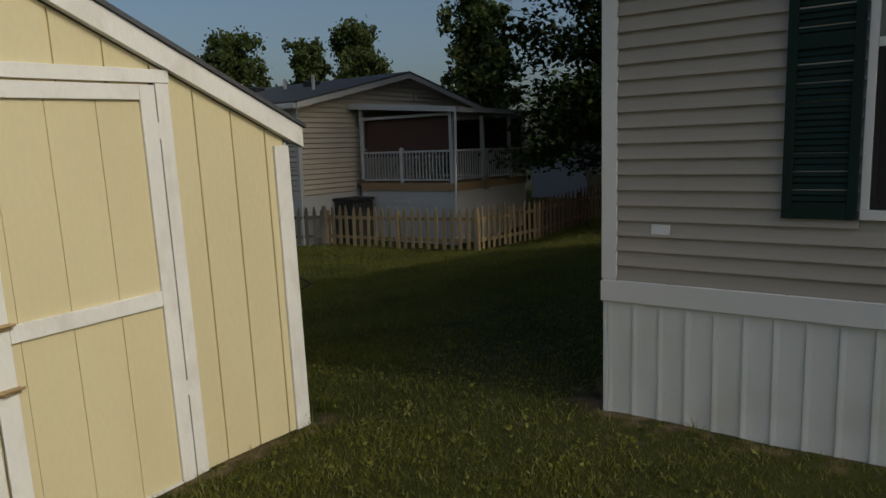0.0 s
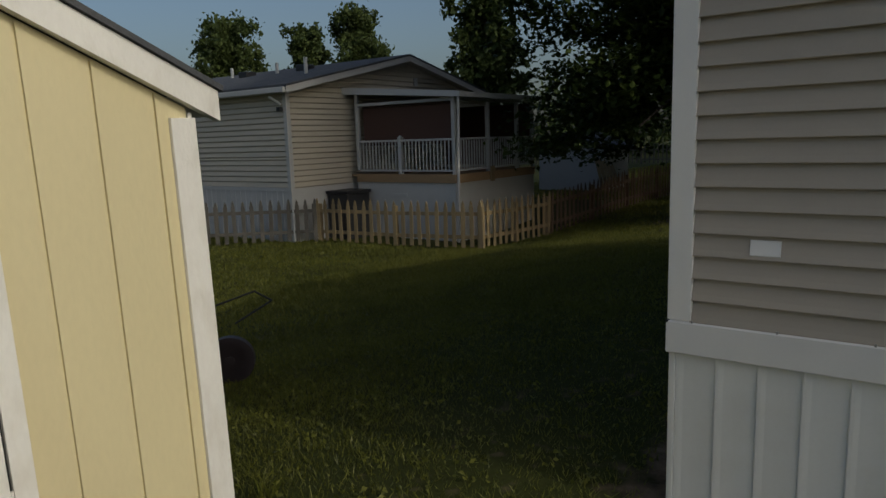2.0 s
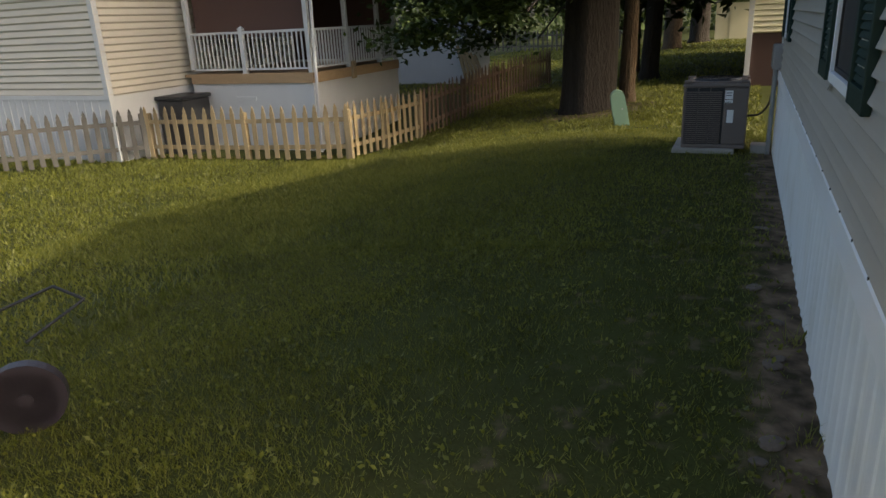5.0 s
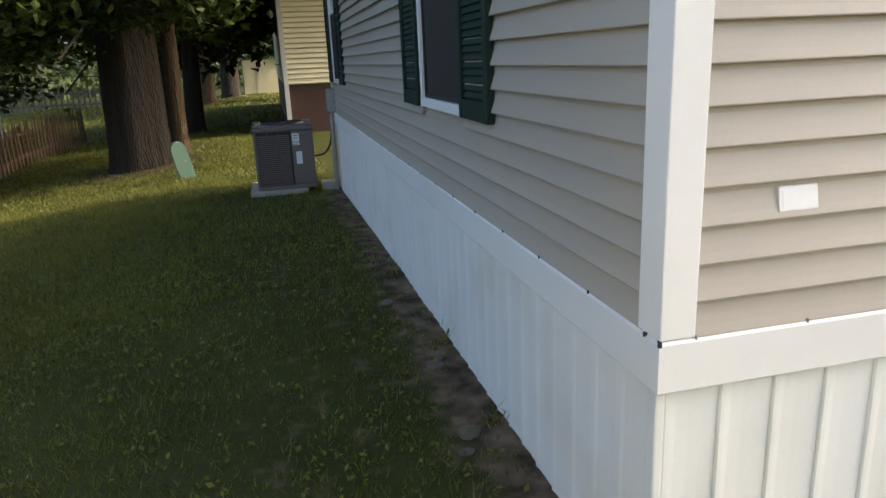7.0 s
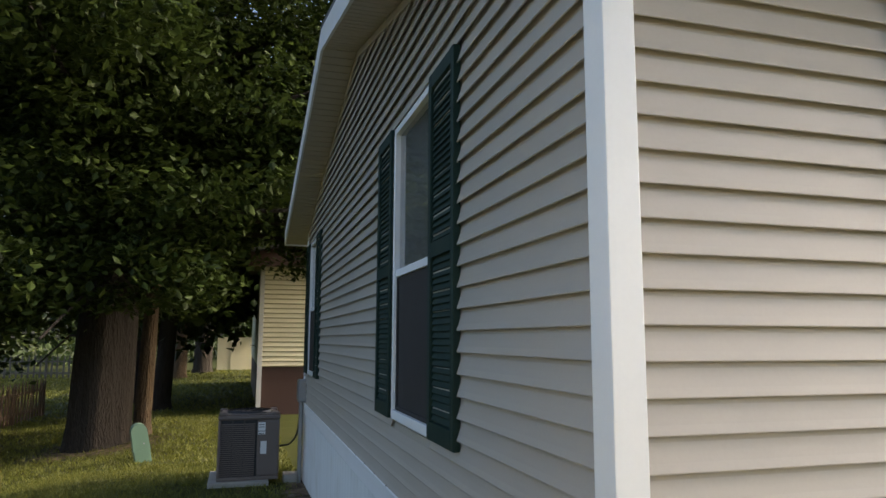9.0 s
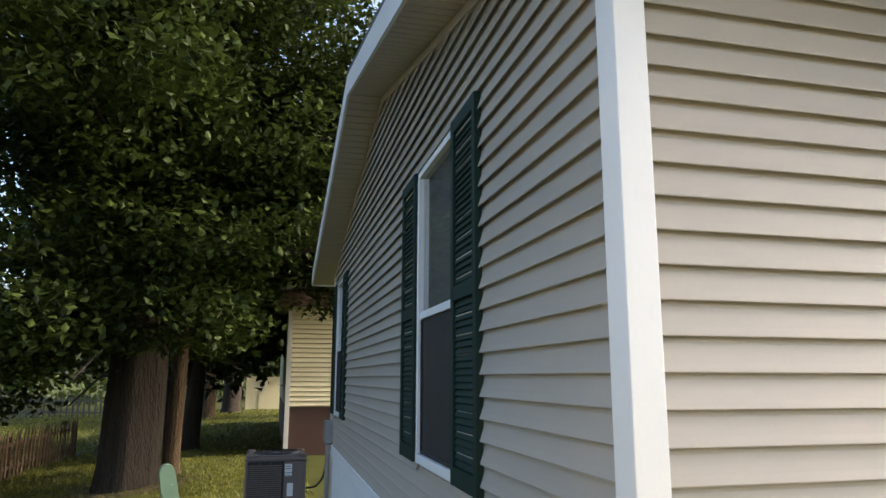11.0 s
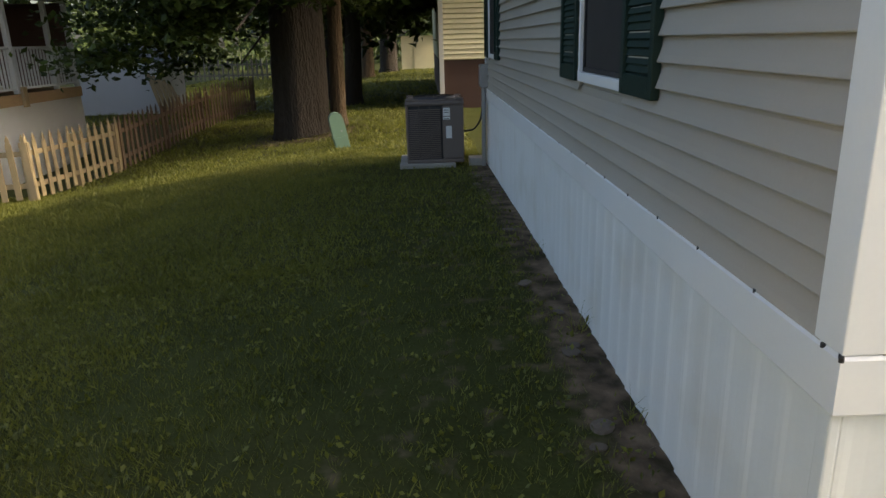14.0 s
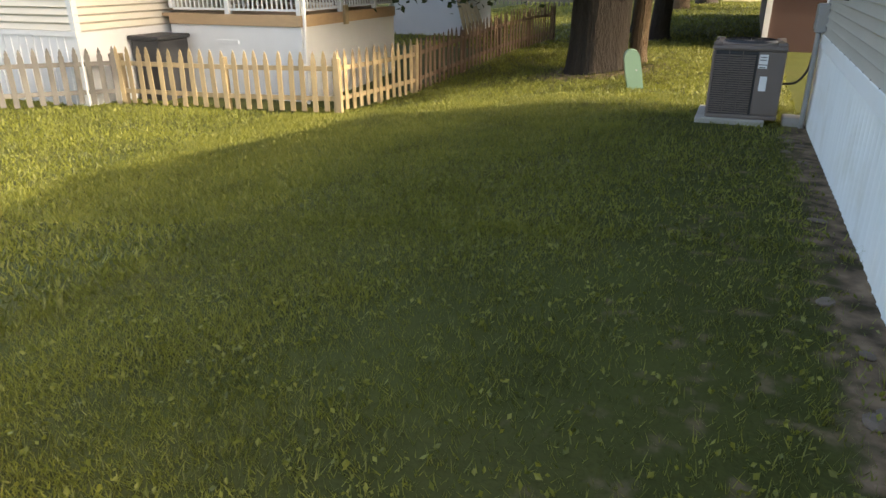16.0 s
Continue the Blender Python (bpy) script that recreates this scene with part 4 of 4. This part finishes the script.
def make_fence(a, b, material, label, tall=1.0, gap=0.206, rnd=0):
    rng = random.Random(rnd)
    a, b = Vector((*a, 0)), Vector((*b, 0))
    d = b - a
    ang = math.degrees(math.atan2(d.y, d.x))
    f = thing("picket_fence", label, "fence", "picket fences")
    me = picket_mesh(material)
    n = int(d.length / gap)
    post = mesh_of("post", boxed(-0.045, 0.045, 0.012, 0.1, -0.2, 0.93 * tall, bevel=0.008), material)
    steps = max(2, round(d.length / 2.2))
    for i in range(n + 1):
        p = a + d * (i / n)
        lean = rng.uniform(-1.6, 1.6)
        piece("picket", me, f, pose(p.x, p.y, gz(p.x, p.y) + rng.uniform(-0.02, 0.015), rng.uniform(-1, 1), lean, ang) @ Matrix.Diagonal((1, 1, tall, 1)))
    for i in range(steps + 1):
        p = a + d * (i / steps)
        piece("post", post, f, pose(p.x, p.y, gz(p.x, p.y), 0, rng.uniform(-1, 1), ang))
    for i in range(steps):
        p, q = a + d * (i / steps), a + d * ((i + 1) / steps)
        for z in (0.26 * tall, 0.76 * tall):
            p3, q3 = Vector((p.x, p.y, gz(p.x, p.y) + z)), Vector((q.x, q.y, gz(q.x, q.y) + z))
            v = q3 - p3
            r = part("rail", boxed(0, v.length, 0.011, 0.045, -0.04, 0.04, bevel=0.004), material, f)
            r.matrix_basis = Matrix.Translation(p3) @ v.to_track_quat("X", "Z").to_matrix().to_4x4()


make_fence((-11.30, 8.92), (-7.02, 9.48), PICKET, "weathered tan picket fence in front of the porch", rnd=1)
make_fence((-7.02, 9.52), (-6.72, 12.0), PICKET, "weathered tan picket fence running back from the corner", rnd=2)
# this stretch is coloured darker to carry the tree's shade
make_fence((-6.71, 12.16), (-6.10, 20.5), SHADEPICKET, "brown picket fence with painted shade under the big tree", rnd=5)
make_fence((-14.6, 5.6), (-11.38, 8.86), GREYPICKET, "greyed picket fence beside the house", rnd=3)
make_fence((-30, 44), (-7.0, 41), GREYPICKET, "far grey picket fence across the lawn", tall=1.25, gap=0.30, rnd=4)


# ---- trees ----
def tube(bm, pts, radii, n=10, wob=0.0, rng=None):
    """A tapering limb along pts; wob: depth of the furrows that run along it."""
    pts = [Vector(p) for p in pts]
    way = pts[-1] - pts[0]
    ref = Vector((1, 0, 0)) if abs(way.x) < 0.7 * way.length else Vector((0, 1, 0))
    furrow = [1 + (wob * rng.uniform(-1, 1) if rng else 0) for k in range(n)]
    rings = []
    for i, (p, r) in enumerate(zip(pts, radii)):
        q = (pts[min(i + 1, len(pts) - 1)] - pts[max(i - 1, 0)]).normalized()
        u = (ref - q * ref.dot(q)).normalized()
        v = q.cross(u)
        rings.append([bm.verts.new(p + (u * math.cos(k * math.tau / n) + v * math.sin(k * math.tau / n)) * r * furrow[k]) for k in range(n)])
    for a, b in zip(rings[:-1], rings[1:]):
        for k in range(n):
            j = (k + 1) % n
            bm.faces.new((a[k], a[j], b[j], b[k]))
    bm.faces.new(rings[-1])


def leaves(centres, spread, count, size, rng, droop=0.3, layered=0.0):
    """Many small folded leaves round each centre: vertices and faces."""
    c = np.repeat(np.asarray(centres, float), count, axis=0)
    n = len(c)
    off = rng.normal(size=(n, 3)) * np.asarray(spread)
    c = c + off
    d = rng.normal(size=(n, 3))
    d[:, 2] -= droop
    d /= np.linalg.norm(d, axis=1)[:, None]
    side = rng.normal(size=(n, 3))
    if layered:
        d[:, 2] *= 1 - layered
        d[:, 2] -= 0.25
        d /= np.linalg.norm(d, axis=1)[:, None]
        side = side * (1 - layered) + np.array([0, 0, 1.0])
    u = np.cross(d, side)
    u /= np.linalg.norm(u, axis=1)[:, None] + 1e-9
    w = np.cross(d, u)
    s = size * rng.uniform(0.6, 1.3, n)[:, None]
    v = np.stack([c - d * s * 0.5, c + u * s * 0.33 + w * s * 0.08, c + d * s * 0.55, c - u * s * 0.33 + w * s * 0.08], 1).reshape(-1, 3)
    return v, np.arange(4 * n).reshape(n, 4)


def make_big_tree():
    rng, r2 = np.random.default_rng(5), random.Random(5)
    x, y = -3.45, 13.55
    g = gz(x, y)
    t = thing("tree", "large broad-leaved tree with a thick furrowed trunk", "tree", "yard trees")
    bm = bmesh.new()
    tube(bm, [(x, y, g - 0.2), (x, y, g + 0.05), (x, y, g + 0.45), (x + 0.02, y, g + 1.4), (x + 0.05, y + 0.05, g + 3.2), (x, y, g + 6), (x + 0.1, y, g + 10)], [0.68, 0.60, 0.55, 0.54, 0.50, 0.36, 0.12], 52, 0.075, r2)
    part("trunk", bm, BARK, t, "thick furrowed grey-brown trunk", smooth=True)
    cents = []
    for k in range(46):
        h = 2.2 + 8.3 * (k / 46) + r2.uniform(-0.3, 0.3)
        a = k * 2.4 + r2.uniform(-0.4, 0.4)
        if math.cos(a) > 0.1 and h < 3.8:
            h = 3.8 + r2.uniform(0, 0.6)
        reach = 5.2 * math.sin(math.pi * min(1, (h + 1.0) / 13.0)) ** 0.7 * r2.uniform(0.75, 1.1)
        rise = (0.1 if h < 4 else 0.35) * reach
        if h < 3.4:
            rise = -0.16 * reach
        st = Vector((x, y, g + h))
        end = st + Vector((reach * math.cos(a) * (0.62 if math.cos(a) < 0 else 1.1), reach * math.sin(a), rise))
        # keep the branches clear of the tan house
        if end.y < 9.0 and end.x > -1.6 and end.z < 5.5:
            end.y = 9.0
        mid = (st + end) / 2 + Vector((0, 0, 0.35))
        b = bmesh.new()
        r0 = 0.16 * (1 - h / 15) * (0.3 if h < 3.4 else 1.0)
        tube(b, [st, mid, end], [r0, r0 * 0.6, 0.02], 7)
        part("branch", b, BARK, t, smooth=True)
        for i in range(9):
            f = 0.3 + 0.7 * i / 8
            p = st.lerp(mid, f * 2) if f < 0.5 else mid.lerp(end, f * 2 - 1)
            cents.append(p + Vector((r2.gauss(0, 0.55), r2.gauss(0, 0.55), r2.gauss(0, 0.35))))
            cents.append(p + Vector((r2.gauss(0, 0.9), r2.gauss(0, 0.9), r2.gauss(0, 0.6) - 0.2)))
    # low hanging sprays
    for p in LOW_SPRAYS:
        for i in range(3):
            cents.append(Vector(p) + Vector((r2.gauss(0, 0.35), r2.gauss(0, 0.35), r2.gauss(0, 0.22))))
    # an upper bough that reaches out towards the houses
    for k in range(90):
        cents.append(Vector((r2.uniform(-5.6, -1.8), r2.uniform(7.4, 11.5), r2.uniform(5.6, 9.6))))
    # unseen leaf clumps behind the tan house, added to shade trunk and lawn
    for k in range(110):
        cents.append(Vector((r2.uniform(0.2, 3.6), r2.uniform(11.6, 15.6), r2.uniform(3.5, 9.0))))
    kept = []
    for c in cents:
        if -1.1 < c.x < 0.2 and c.z < 2.0 + 0.15 * (c.y + 1.4):
            continue
        if c.x > -1.6 and c.y < 9.2 and c.z < 6:
            continue
        if (c.x > -4.6 and c.z < 2.3) or (c.x > -5.7 and c.z < 1.75) or c.z < 1.0 or (c.x < -7.1 and c.z < 9):
            continue
        kept.append(c)
    cents = kept
    v, f = leaves(cents, (0.42, 0.42, 0.15), 165, 0.160, rng, layered=0.55)
    ob = soup("crown", v, f, LEAF)
    ob.parent = t
    tagged(ob, "dense dark green leaf crown")


LOW_SPRAYS = [(-4.9, 12.0, 1.7), (-4.6, 12.6, 2.1), (-5.0, 11.0, 2.2), (-4.2, 11.0, 2.5),
              (-6.4, 11.6, 1.3), (-6.0, 11.2, 0.9), (-6.9, 12.0, 1.9), (-5.6, 11.6, 1.7), (-5.2, 12.4, 2.0), (-4.6, 12.0, 2.1), (-6.2, 12.4, 2.3), (-7.2, 12.6, 2.7),
              (-2.4, 11.4, 2.1), (-1.9, 11.0, 2.2), (-1.4, 10.8, 2.0), (-1.0, 10.4, 2.1), (-3.0, 11.8, 2.2), (-2.2, 10.8, 2.7), (-1.2, 10.6, 2.8), (-0.7, 10.2, 2.4), (-3.8, 11.6, 2.3),
              (-1.7, 11.6, 3.2), (-2.8, 11.2, 3.3), (-4.4, 11.4, 3.0), (-5.4, 11.2, 3.0), (-6.6, 11.6, 3.3), (-0.9, 11.2, 3.6), (-2.0, 10.4, 4.2), (-4.0, 10.4, 4.4), (-5.8, 10.6, 4.3), (-7.4, 12, 3.8)]
make_big_tree()


def make_tree(x, y, r, tall, lean, material, crown=None, seed=0, leaf=0.34, count=70, wide=2.4, low=0.3, upright=False, label="slender tree with a bare lower trunk", hug=1.0):
    rng, r2 = np.random.default_rng(seed), random.Random(seed)
    g = gz(x, y)
    t = thing("tree", label, "tree", "yard trees")
    bm = bmesh.new()
    top = Vector((x + lean, y, g + tall))
    pts = [Vector((x, y, g - 0.2)), Vector((x, y, g + 0.25)), Vector((x + lean * 0.2, y, g + tall * 0.3)), top]
    tube(bm, pts, [r * 1.5, r * 1.08, r * 0.9, r * 0.15], 14, 0.05, r2)
    part("trunk", bm, material, t, smooth=True)
    cents = []
    nb = 26
    for k in range(nb):
        f = low + (0.98 - low) * k / nb
        st = Vector((x + lean * f, y, g + tall * f))
        a = k * 2.4 + r2.uniform(-0.5, 0.5)
        reach = wide * (1.15 - abs((f - low) / (1 - low) - 0.35) * 1.1) * r2.uniform(0.7, 1.2)
        up = reach * (0.9 if upright else 0.4) * hug
        end = st + Vector((reach * math.cos(a), reach * math.sin(a), up))
        b = bmesh.new()
        tube(b, [st, (st + end) / 2 + Vector((0, 0, -0.1)), end], [r * 0.3 * (1.1 - f), r * 0.18 * (1.1 - f), 0.012], 6)
        part("branch", b, material, t)
        for i in range(6):
            p = st.lerp(end, 0.3 + 0.75 * i / 5)
            cents.append(p + Vector((r2.gauss(0, 0.22), r2.gauss(0, 0.22), r2.gauss(0, 0.25))))
    v, f = leaves(cents, (wide * 0.13, wide * 0.13, wide * 0.15), count, leaf, rng, droop=-0.6 if upright else 0.2)
    ob = soup("crown", v, f, FARLEAF if upright else LEAF)
    ob.parent = t


UP = "tall upright tree with feathery green crown"
make_tree(-30.8, 21.6, 0.3, 8.2, 0.2, BARK, seed=11, leaf=0.24, count=80, wide=1.6, low=0.25, upright=True, label=UP)
make_tree(-28.2, 24.9, 0.3, 8.1, 0.1, BARK, seed=12, leaf=0.24, count=80, wide=1.15, low=0.25, upright=True, label=UP)
make_tree(-25.9, 27.0, 0.3, 9.1, -0.2, BARK, seed=13, leaf=0.24, count=80, wide=1.5, low=0.25, upright=True, label=UP)
make_tree(-14.6, 21.8, 0.28, 8.0, 0.1, BARK, seed=14, leaf=0.24, count=100, wide=1.25, low=0.15, upright=True, label=UP)
make_tree(-34.0, 16.5, 0.3, 5.6, 0.1, BARK, seed=15, leaf=0.24, count=80, wide=1.6, low=0.25, upright=True, label=UP)
BARE = "dark-trunked tree in the shade behind the lawn"
make_tree(-2.80, 14.5, 0.17, 9.0, 0.3, PALEBARK, seed=21, wide=2.2, low=0.42, label="slim tree with a warm brown trunk")
make_tree(-3.0, 19.9, 0.24, 9.5, 0.6, BARK, seed=22, wide=4.0, low=0.26, count=120, label=BARE)
make_tree(-3.9, 22.5, 0.24, 9.5, 0.2, BARK, seed=23, wide=4.0, low=0.26, count=120, label=BARE)
make_tree(-4.0, 37.0, 0.42, 12, 0.3, PALEBARK, seed=24, wide=4.5, low=0.3, leaf=0.4, label="far tree with a warm brown trunk")
make_tree(-3.0, 42.0, 0.5, 12, 0.3, BARK, seed=25, wide=4.5, low=0.3, leaf=0.4, label=BARE)
make_tree(0.6, 36.0, 0.3, 11, 0.3, BARK, seed=28, wide=4.5, low=0.25, count=110, leaf=0.4, label=BARE)
make_tree(-9.5, 52.0, 0.3, 10, 0.3, BARK, seed=26, wide=4.0, low=0.3, leaf=0.4, label=BARE)


# ---- far woods, sheds and the cream house ----
def make_woods():
    rng = np.random.default_rng(31)
    c = []
    for k in range(200):
        a = rng.uniform(-0.45, 0.3)
        d = rng.uniform(62, 85)
        c.append((-2 + d * math.sin(a), d * math.cos(a), rng.uniform(-0.5, 7.5) * (0.6 + 0.4 * math.sin(a * 9) ** 2)))
    v, f = leaves(c, (1.6, 1.6, 1.2), 60, 0.75, rng)
    tagged(soup("woods", v, f, FARLEAF), "far dark green woods behind the lawn", "woods", kind="stuff")


make_woods()


def make_cream_house():
    h = thing("house", "cream lap-sided mobile home with dark brown skirting", "house")
    x0, x1, y0, y1, s, e = -0.42, 9.0, 17.2, 31.0, 0.93, 3.55
    part("wall", boxed(x0, x1, y0 + 0.002, y1, s, e), CREAM, h)
    part("siding", lap_wall((x0, y0), (x1, y0), s, e, 0.125), CREAM, h, "cream lap siding")
    part("skirting", boxed(x0 + 0.02, x1 - 0.02, y0 + 0.03, y1, gz(0, 20) - 0.2, s - 0.001), BROWN, h, "dark brown skirting")
    part("corner_post", boxed(x0 - 0.03, x0 + 0.09, y0 - 0.03, y0 + 0.09, gz(0, 17) + 0.12, e, bevel=0.005), WHITE, h, "white corner post")
    part("fascia", boxed(x0 - 0.35, x1, y0 - 0.32, y0 - 0.29, e - 0.02, e + 0.35), BROWN, h, "weathered brown fascia")
    part("soffit", boxed(x0 - 0.35, x1, y0 - 0.288, y1, e + 0.001, e + 0.03), GREYSIDE, h)
    part("roof", prism([(x0 - 0.4, e + 0.35), (4.3, e + 1.3), (4.3, e + 1.37), (x0 - 0.4, e + 0.42)], y0 - 0.36, y1 + 0.3, "y"), SHINGLE, h)
    part("gable", prism([(x0 - 0.35, e + 0.031), (x1, e + 0.031), (4.3, e + 1.28), (x0 - 0.35, e + 0.34)], y0 - 0.2, y0 - 0.1, "y"), BROWN, h)


def make_far_shed():
    s = thing("shed", "small pale cream shed under the far trees", "shed")
    part("wall", boxed(-2.3, 0.2, 44.5, 47, -0.4, 1.75), CREAM, s)
    part("roof", prism([(-2.5, 1.70), (-1.05, 2.45), (0.4, 1.70), (0.4, 1.76), (-1.05, 2.53), (-2.5, 1.76)], 44.2, 47.2, "y"), SHINGLE, s)
    part("door", boxed(-1.5, -0.6, 44.46, 44.499, -0.3, 1.5), CREAM, s)


def make_white_shed():
    s = thing("shed", "small white shed behind the picket fence", "shed")
    g = gz(-12, 22)
    part("wall", boxed(-12.0, -9.35, 21.5, 24.0, g - 0.1, 0.95), WHITE, s)
    part("roof", prism([(-12.2, 0.96), (-10.7, 1.55), (-9.2, 0.96), (-9.2, 1.02), (-10.7, 1.62), (-12.2, 1.02)], 21.3, 24.2, "y"), SHINGLE, s)
    rng = random.Random(8)
    for k in range(5):
        x = -9.45 + 0.17 * k
        b = thing("leaning_plank", "weathered timber plank leaning against the white shed", "plank", "leaning planks")
        part("plank", boxed(-0.06, 0.06, -0.02, 0.02, 0, 1.35 - 0.07 * k, bevel=0.006), PICKET, b)
        b.matrix_basis = pose(x + 0.22, 21.3, gz(x, 21.3) - 0.02, -4, -16 - 2 * k, 0)


make_cream_house()
make_far_shed()
make_white_shed()


# ---- stones, litter and weeds along the skirting ----
def make_stones():
    rng = random.Random(4)
    for k in range(13):
        y = 0.6 + 7.0 * rng.random()
        x = -0.12 - 0.2 * rng.random()
        r = rng.uniform(0.018, 0.05)
        bm = bmesh.new()
        bmesh.ops.create_icosphere(bm, subdivisions=2, radius=r)
        for v in bm.verts:
            q = noise.noise(v.co * 14 + Vector((k, 0, 0)))
            v.co = Vector((v.co.x * (1 + 0.3 * q), v.co.y * 1.35 * (1 + 0.3 * q), v.co.z * 0.35))
        ob = new("stone", mesh_of("stone", bm, STONE))
        ob.matrix_basis = pose(x, y, gz(x, y) + 0.008, 0, 0, rng.uniform(0, 180))
        tagged(ob, "flat pale stone half sunk in bare earth", "stone", "stones along the skirting")


make_stones()


def blades(n, box4, height, width, seed, keep=None):
    rng = np.random.default_rng(seed)
    x = rng.uniform(box4[0], box4[1], n)
    y = rng.uniform(box4[2], box4[3], n)
    ok = ~((x > -0.06) & (y > -0.06)) & ~((x < -1.5) & (x > -4.1) & (y < -0.85) & (y > -4.4))
    bare = (1 - ease(0.08, 0.34, np.abs(x + 0.05))) * ((y > 0.0) & (y < 8.4))
    bare = np.maximum(bare, (1 - ease(0.8, 1.9, np.hypot(x + 3.4, y - 13.3))) * 0.9)
    bare = np.maximum(bare, (1 - ease(0.8, 2.0, np.abs(x + 0.1))) * ((y > -0.5) & (y < 7.6)) * 0.42)
    ok &= rng.random(n) > bare * 0.93
    # patches of thinner and thicker growth; sparser beside the house, which also imitates its shade
    ok &= rng.random(n) < 0.72 + 0.38 * np.sin(x * 2.1 + 1.3 * np.sin(y * 1.7)) * np.sin(y * 1.9 + np.sin(x * 2.3)) + 0.15
    tuft = np.sin(x * 17 + 2.1 * np.sin(y * 13)) * np.sin(y * 19 + 1.7 * np.sin(x * 11))
    ok &= rng.random(n) < 0.68 + 0.36 * tuft + 0.35 * ease(-1.4, -3.6, x)
    ok &= rng.random(n) < 1 - 0.42 * (1 - ease(0.9, 2.4, np.abs(x))) * (y < 8) * (y > -0.8)
    x, y = x[ok], y[ok]
    n = len(x)
    z = ground_z(x, y) - 0.004
    a = rng.uniform(0, math.tau, n)
    h = height * rng.uniform(0.45, 1.3, n)
    w = width * rng.uniform(0.6, 1.3, n)
    b = rng.uniform(0, math.tau, n)
    lean = h * rng.uniform(0.2, 1.1, n)
    p = np.stack([x, y, z], 1)
    side = np.stack([np.cos(a), np.sin(a), 0 * a], 1) * w[:, None] / 2
    tip = p + np.stack([np.cos(b) * lean, np.sin(b) * lean, h], 1)
    v = np.stack([p - side, p + side, tip], 1).reshape(-1, 3)
    return v, np.arange(3 * n).reshape(n, 3)


def make_grass():
    for k, (n, area, h, w) in enumerate(((330000, (-4.5, 1.6, -4.2, 3.6), 0.040, 0.0066), (210000, (-8.0, 0.4, 3.4, 10.0), 0.05, 0.011), (120000, (-15, -4.2, 0.0, 9.4), 0.06, 0.02),
                                         (70000, (-7.0, 0.6, 9.6, 19.0), 0.06, 0.02), (60000, (-14, 4, 18, 46), 0.08, 0.05))):
        v, f = blades(n, area, h, w, 40 + k)
        tagged(soup("grass", v, f, GRASS), "short mown green grass", "grass", kind="stuff")


make_grass()


def make_weeds():
    """Broad clover-like leaves scattered through the near lawn."""
    rng = np.random.default_rng(77)
    n = 2600
    x, y = rng.uniform(-4, 0.9, n), rng.uniform(-3.5, 6, n)
    ok = ~((x > -0.1) & (y > -0.1)) & ~((x < -1.45) & (y < -0.8))
    c = np.stack([x, y, ground_z(x, y) + 0.028], 1)[ok]
    v, f = leaves(c, (0.03, 0.03, 0.006), 4, 0.028, rng, droop=0.0)
    tagged(soup("weeds", v, f, GRASS), "broad-leaved weeds scattered in the lawn", "weeds", kind="stuff")


make_weeds()


def make_tufts():
    """Taller stalks that the mower missed, against the skirting and the shed's corner."""
    rng = np.random.default_rng(91)
    for x, y, n, h in ((-1.60, -0.80, 40, 0.20), (-1.56, -1.0, 24, 0.12), (-0.07, 1.1, 16, 0.12), (-0.07, 2.0, 18, 0.13), (-0.35, 1.7, 22, 0.08), (-0.6, 2.1, 16, 0.09), (0.5, -0.09, 18, 0.09), (-0.08, 3.4, 18, 0.11)):
        a, b = rng.uniform(0, math.tau, n), rng.uniform(0, math.tau, n)
        q = np.stack([x + rng.normal(0, 0.03, n), y + rng.normal(0, 0.03, n), np.full(n, gz(x, y) - 0.01)], 1)
        hh = h * rng.uniform(0.5, 1.3, n)
        side = np.stack([np.cos(a), np.sin(a), 0 * a], 1) * 0.002
        mid = q + np.stack([np.cos(b) * hh * 0.2, np.sin(b) * hh * 0.2, hh * 0.6], 1)
        tip = q + np.stack([np.cos(b) * hh * 0.7, np.sin(b) * hh * 0.7, hh], 1)
        v = np.stack([q - side, q + side, mid + side * 0.8, tip, mid - side * 0.8], 1).reshape(-1, 3)
        i = np.arange(n)[:, None] * 5
        ob = soup("weed_tuft", v, np.concatenate([i, i + 1, i + 2, i + 3, i + 4], 1), GRASS)
        tagged(ob, "unmown tuft of grass stalks against the wall base", "weed", "weed tufts", kind="stuff")


make_tufts()
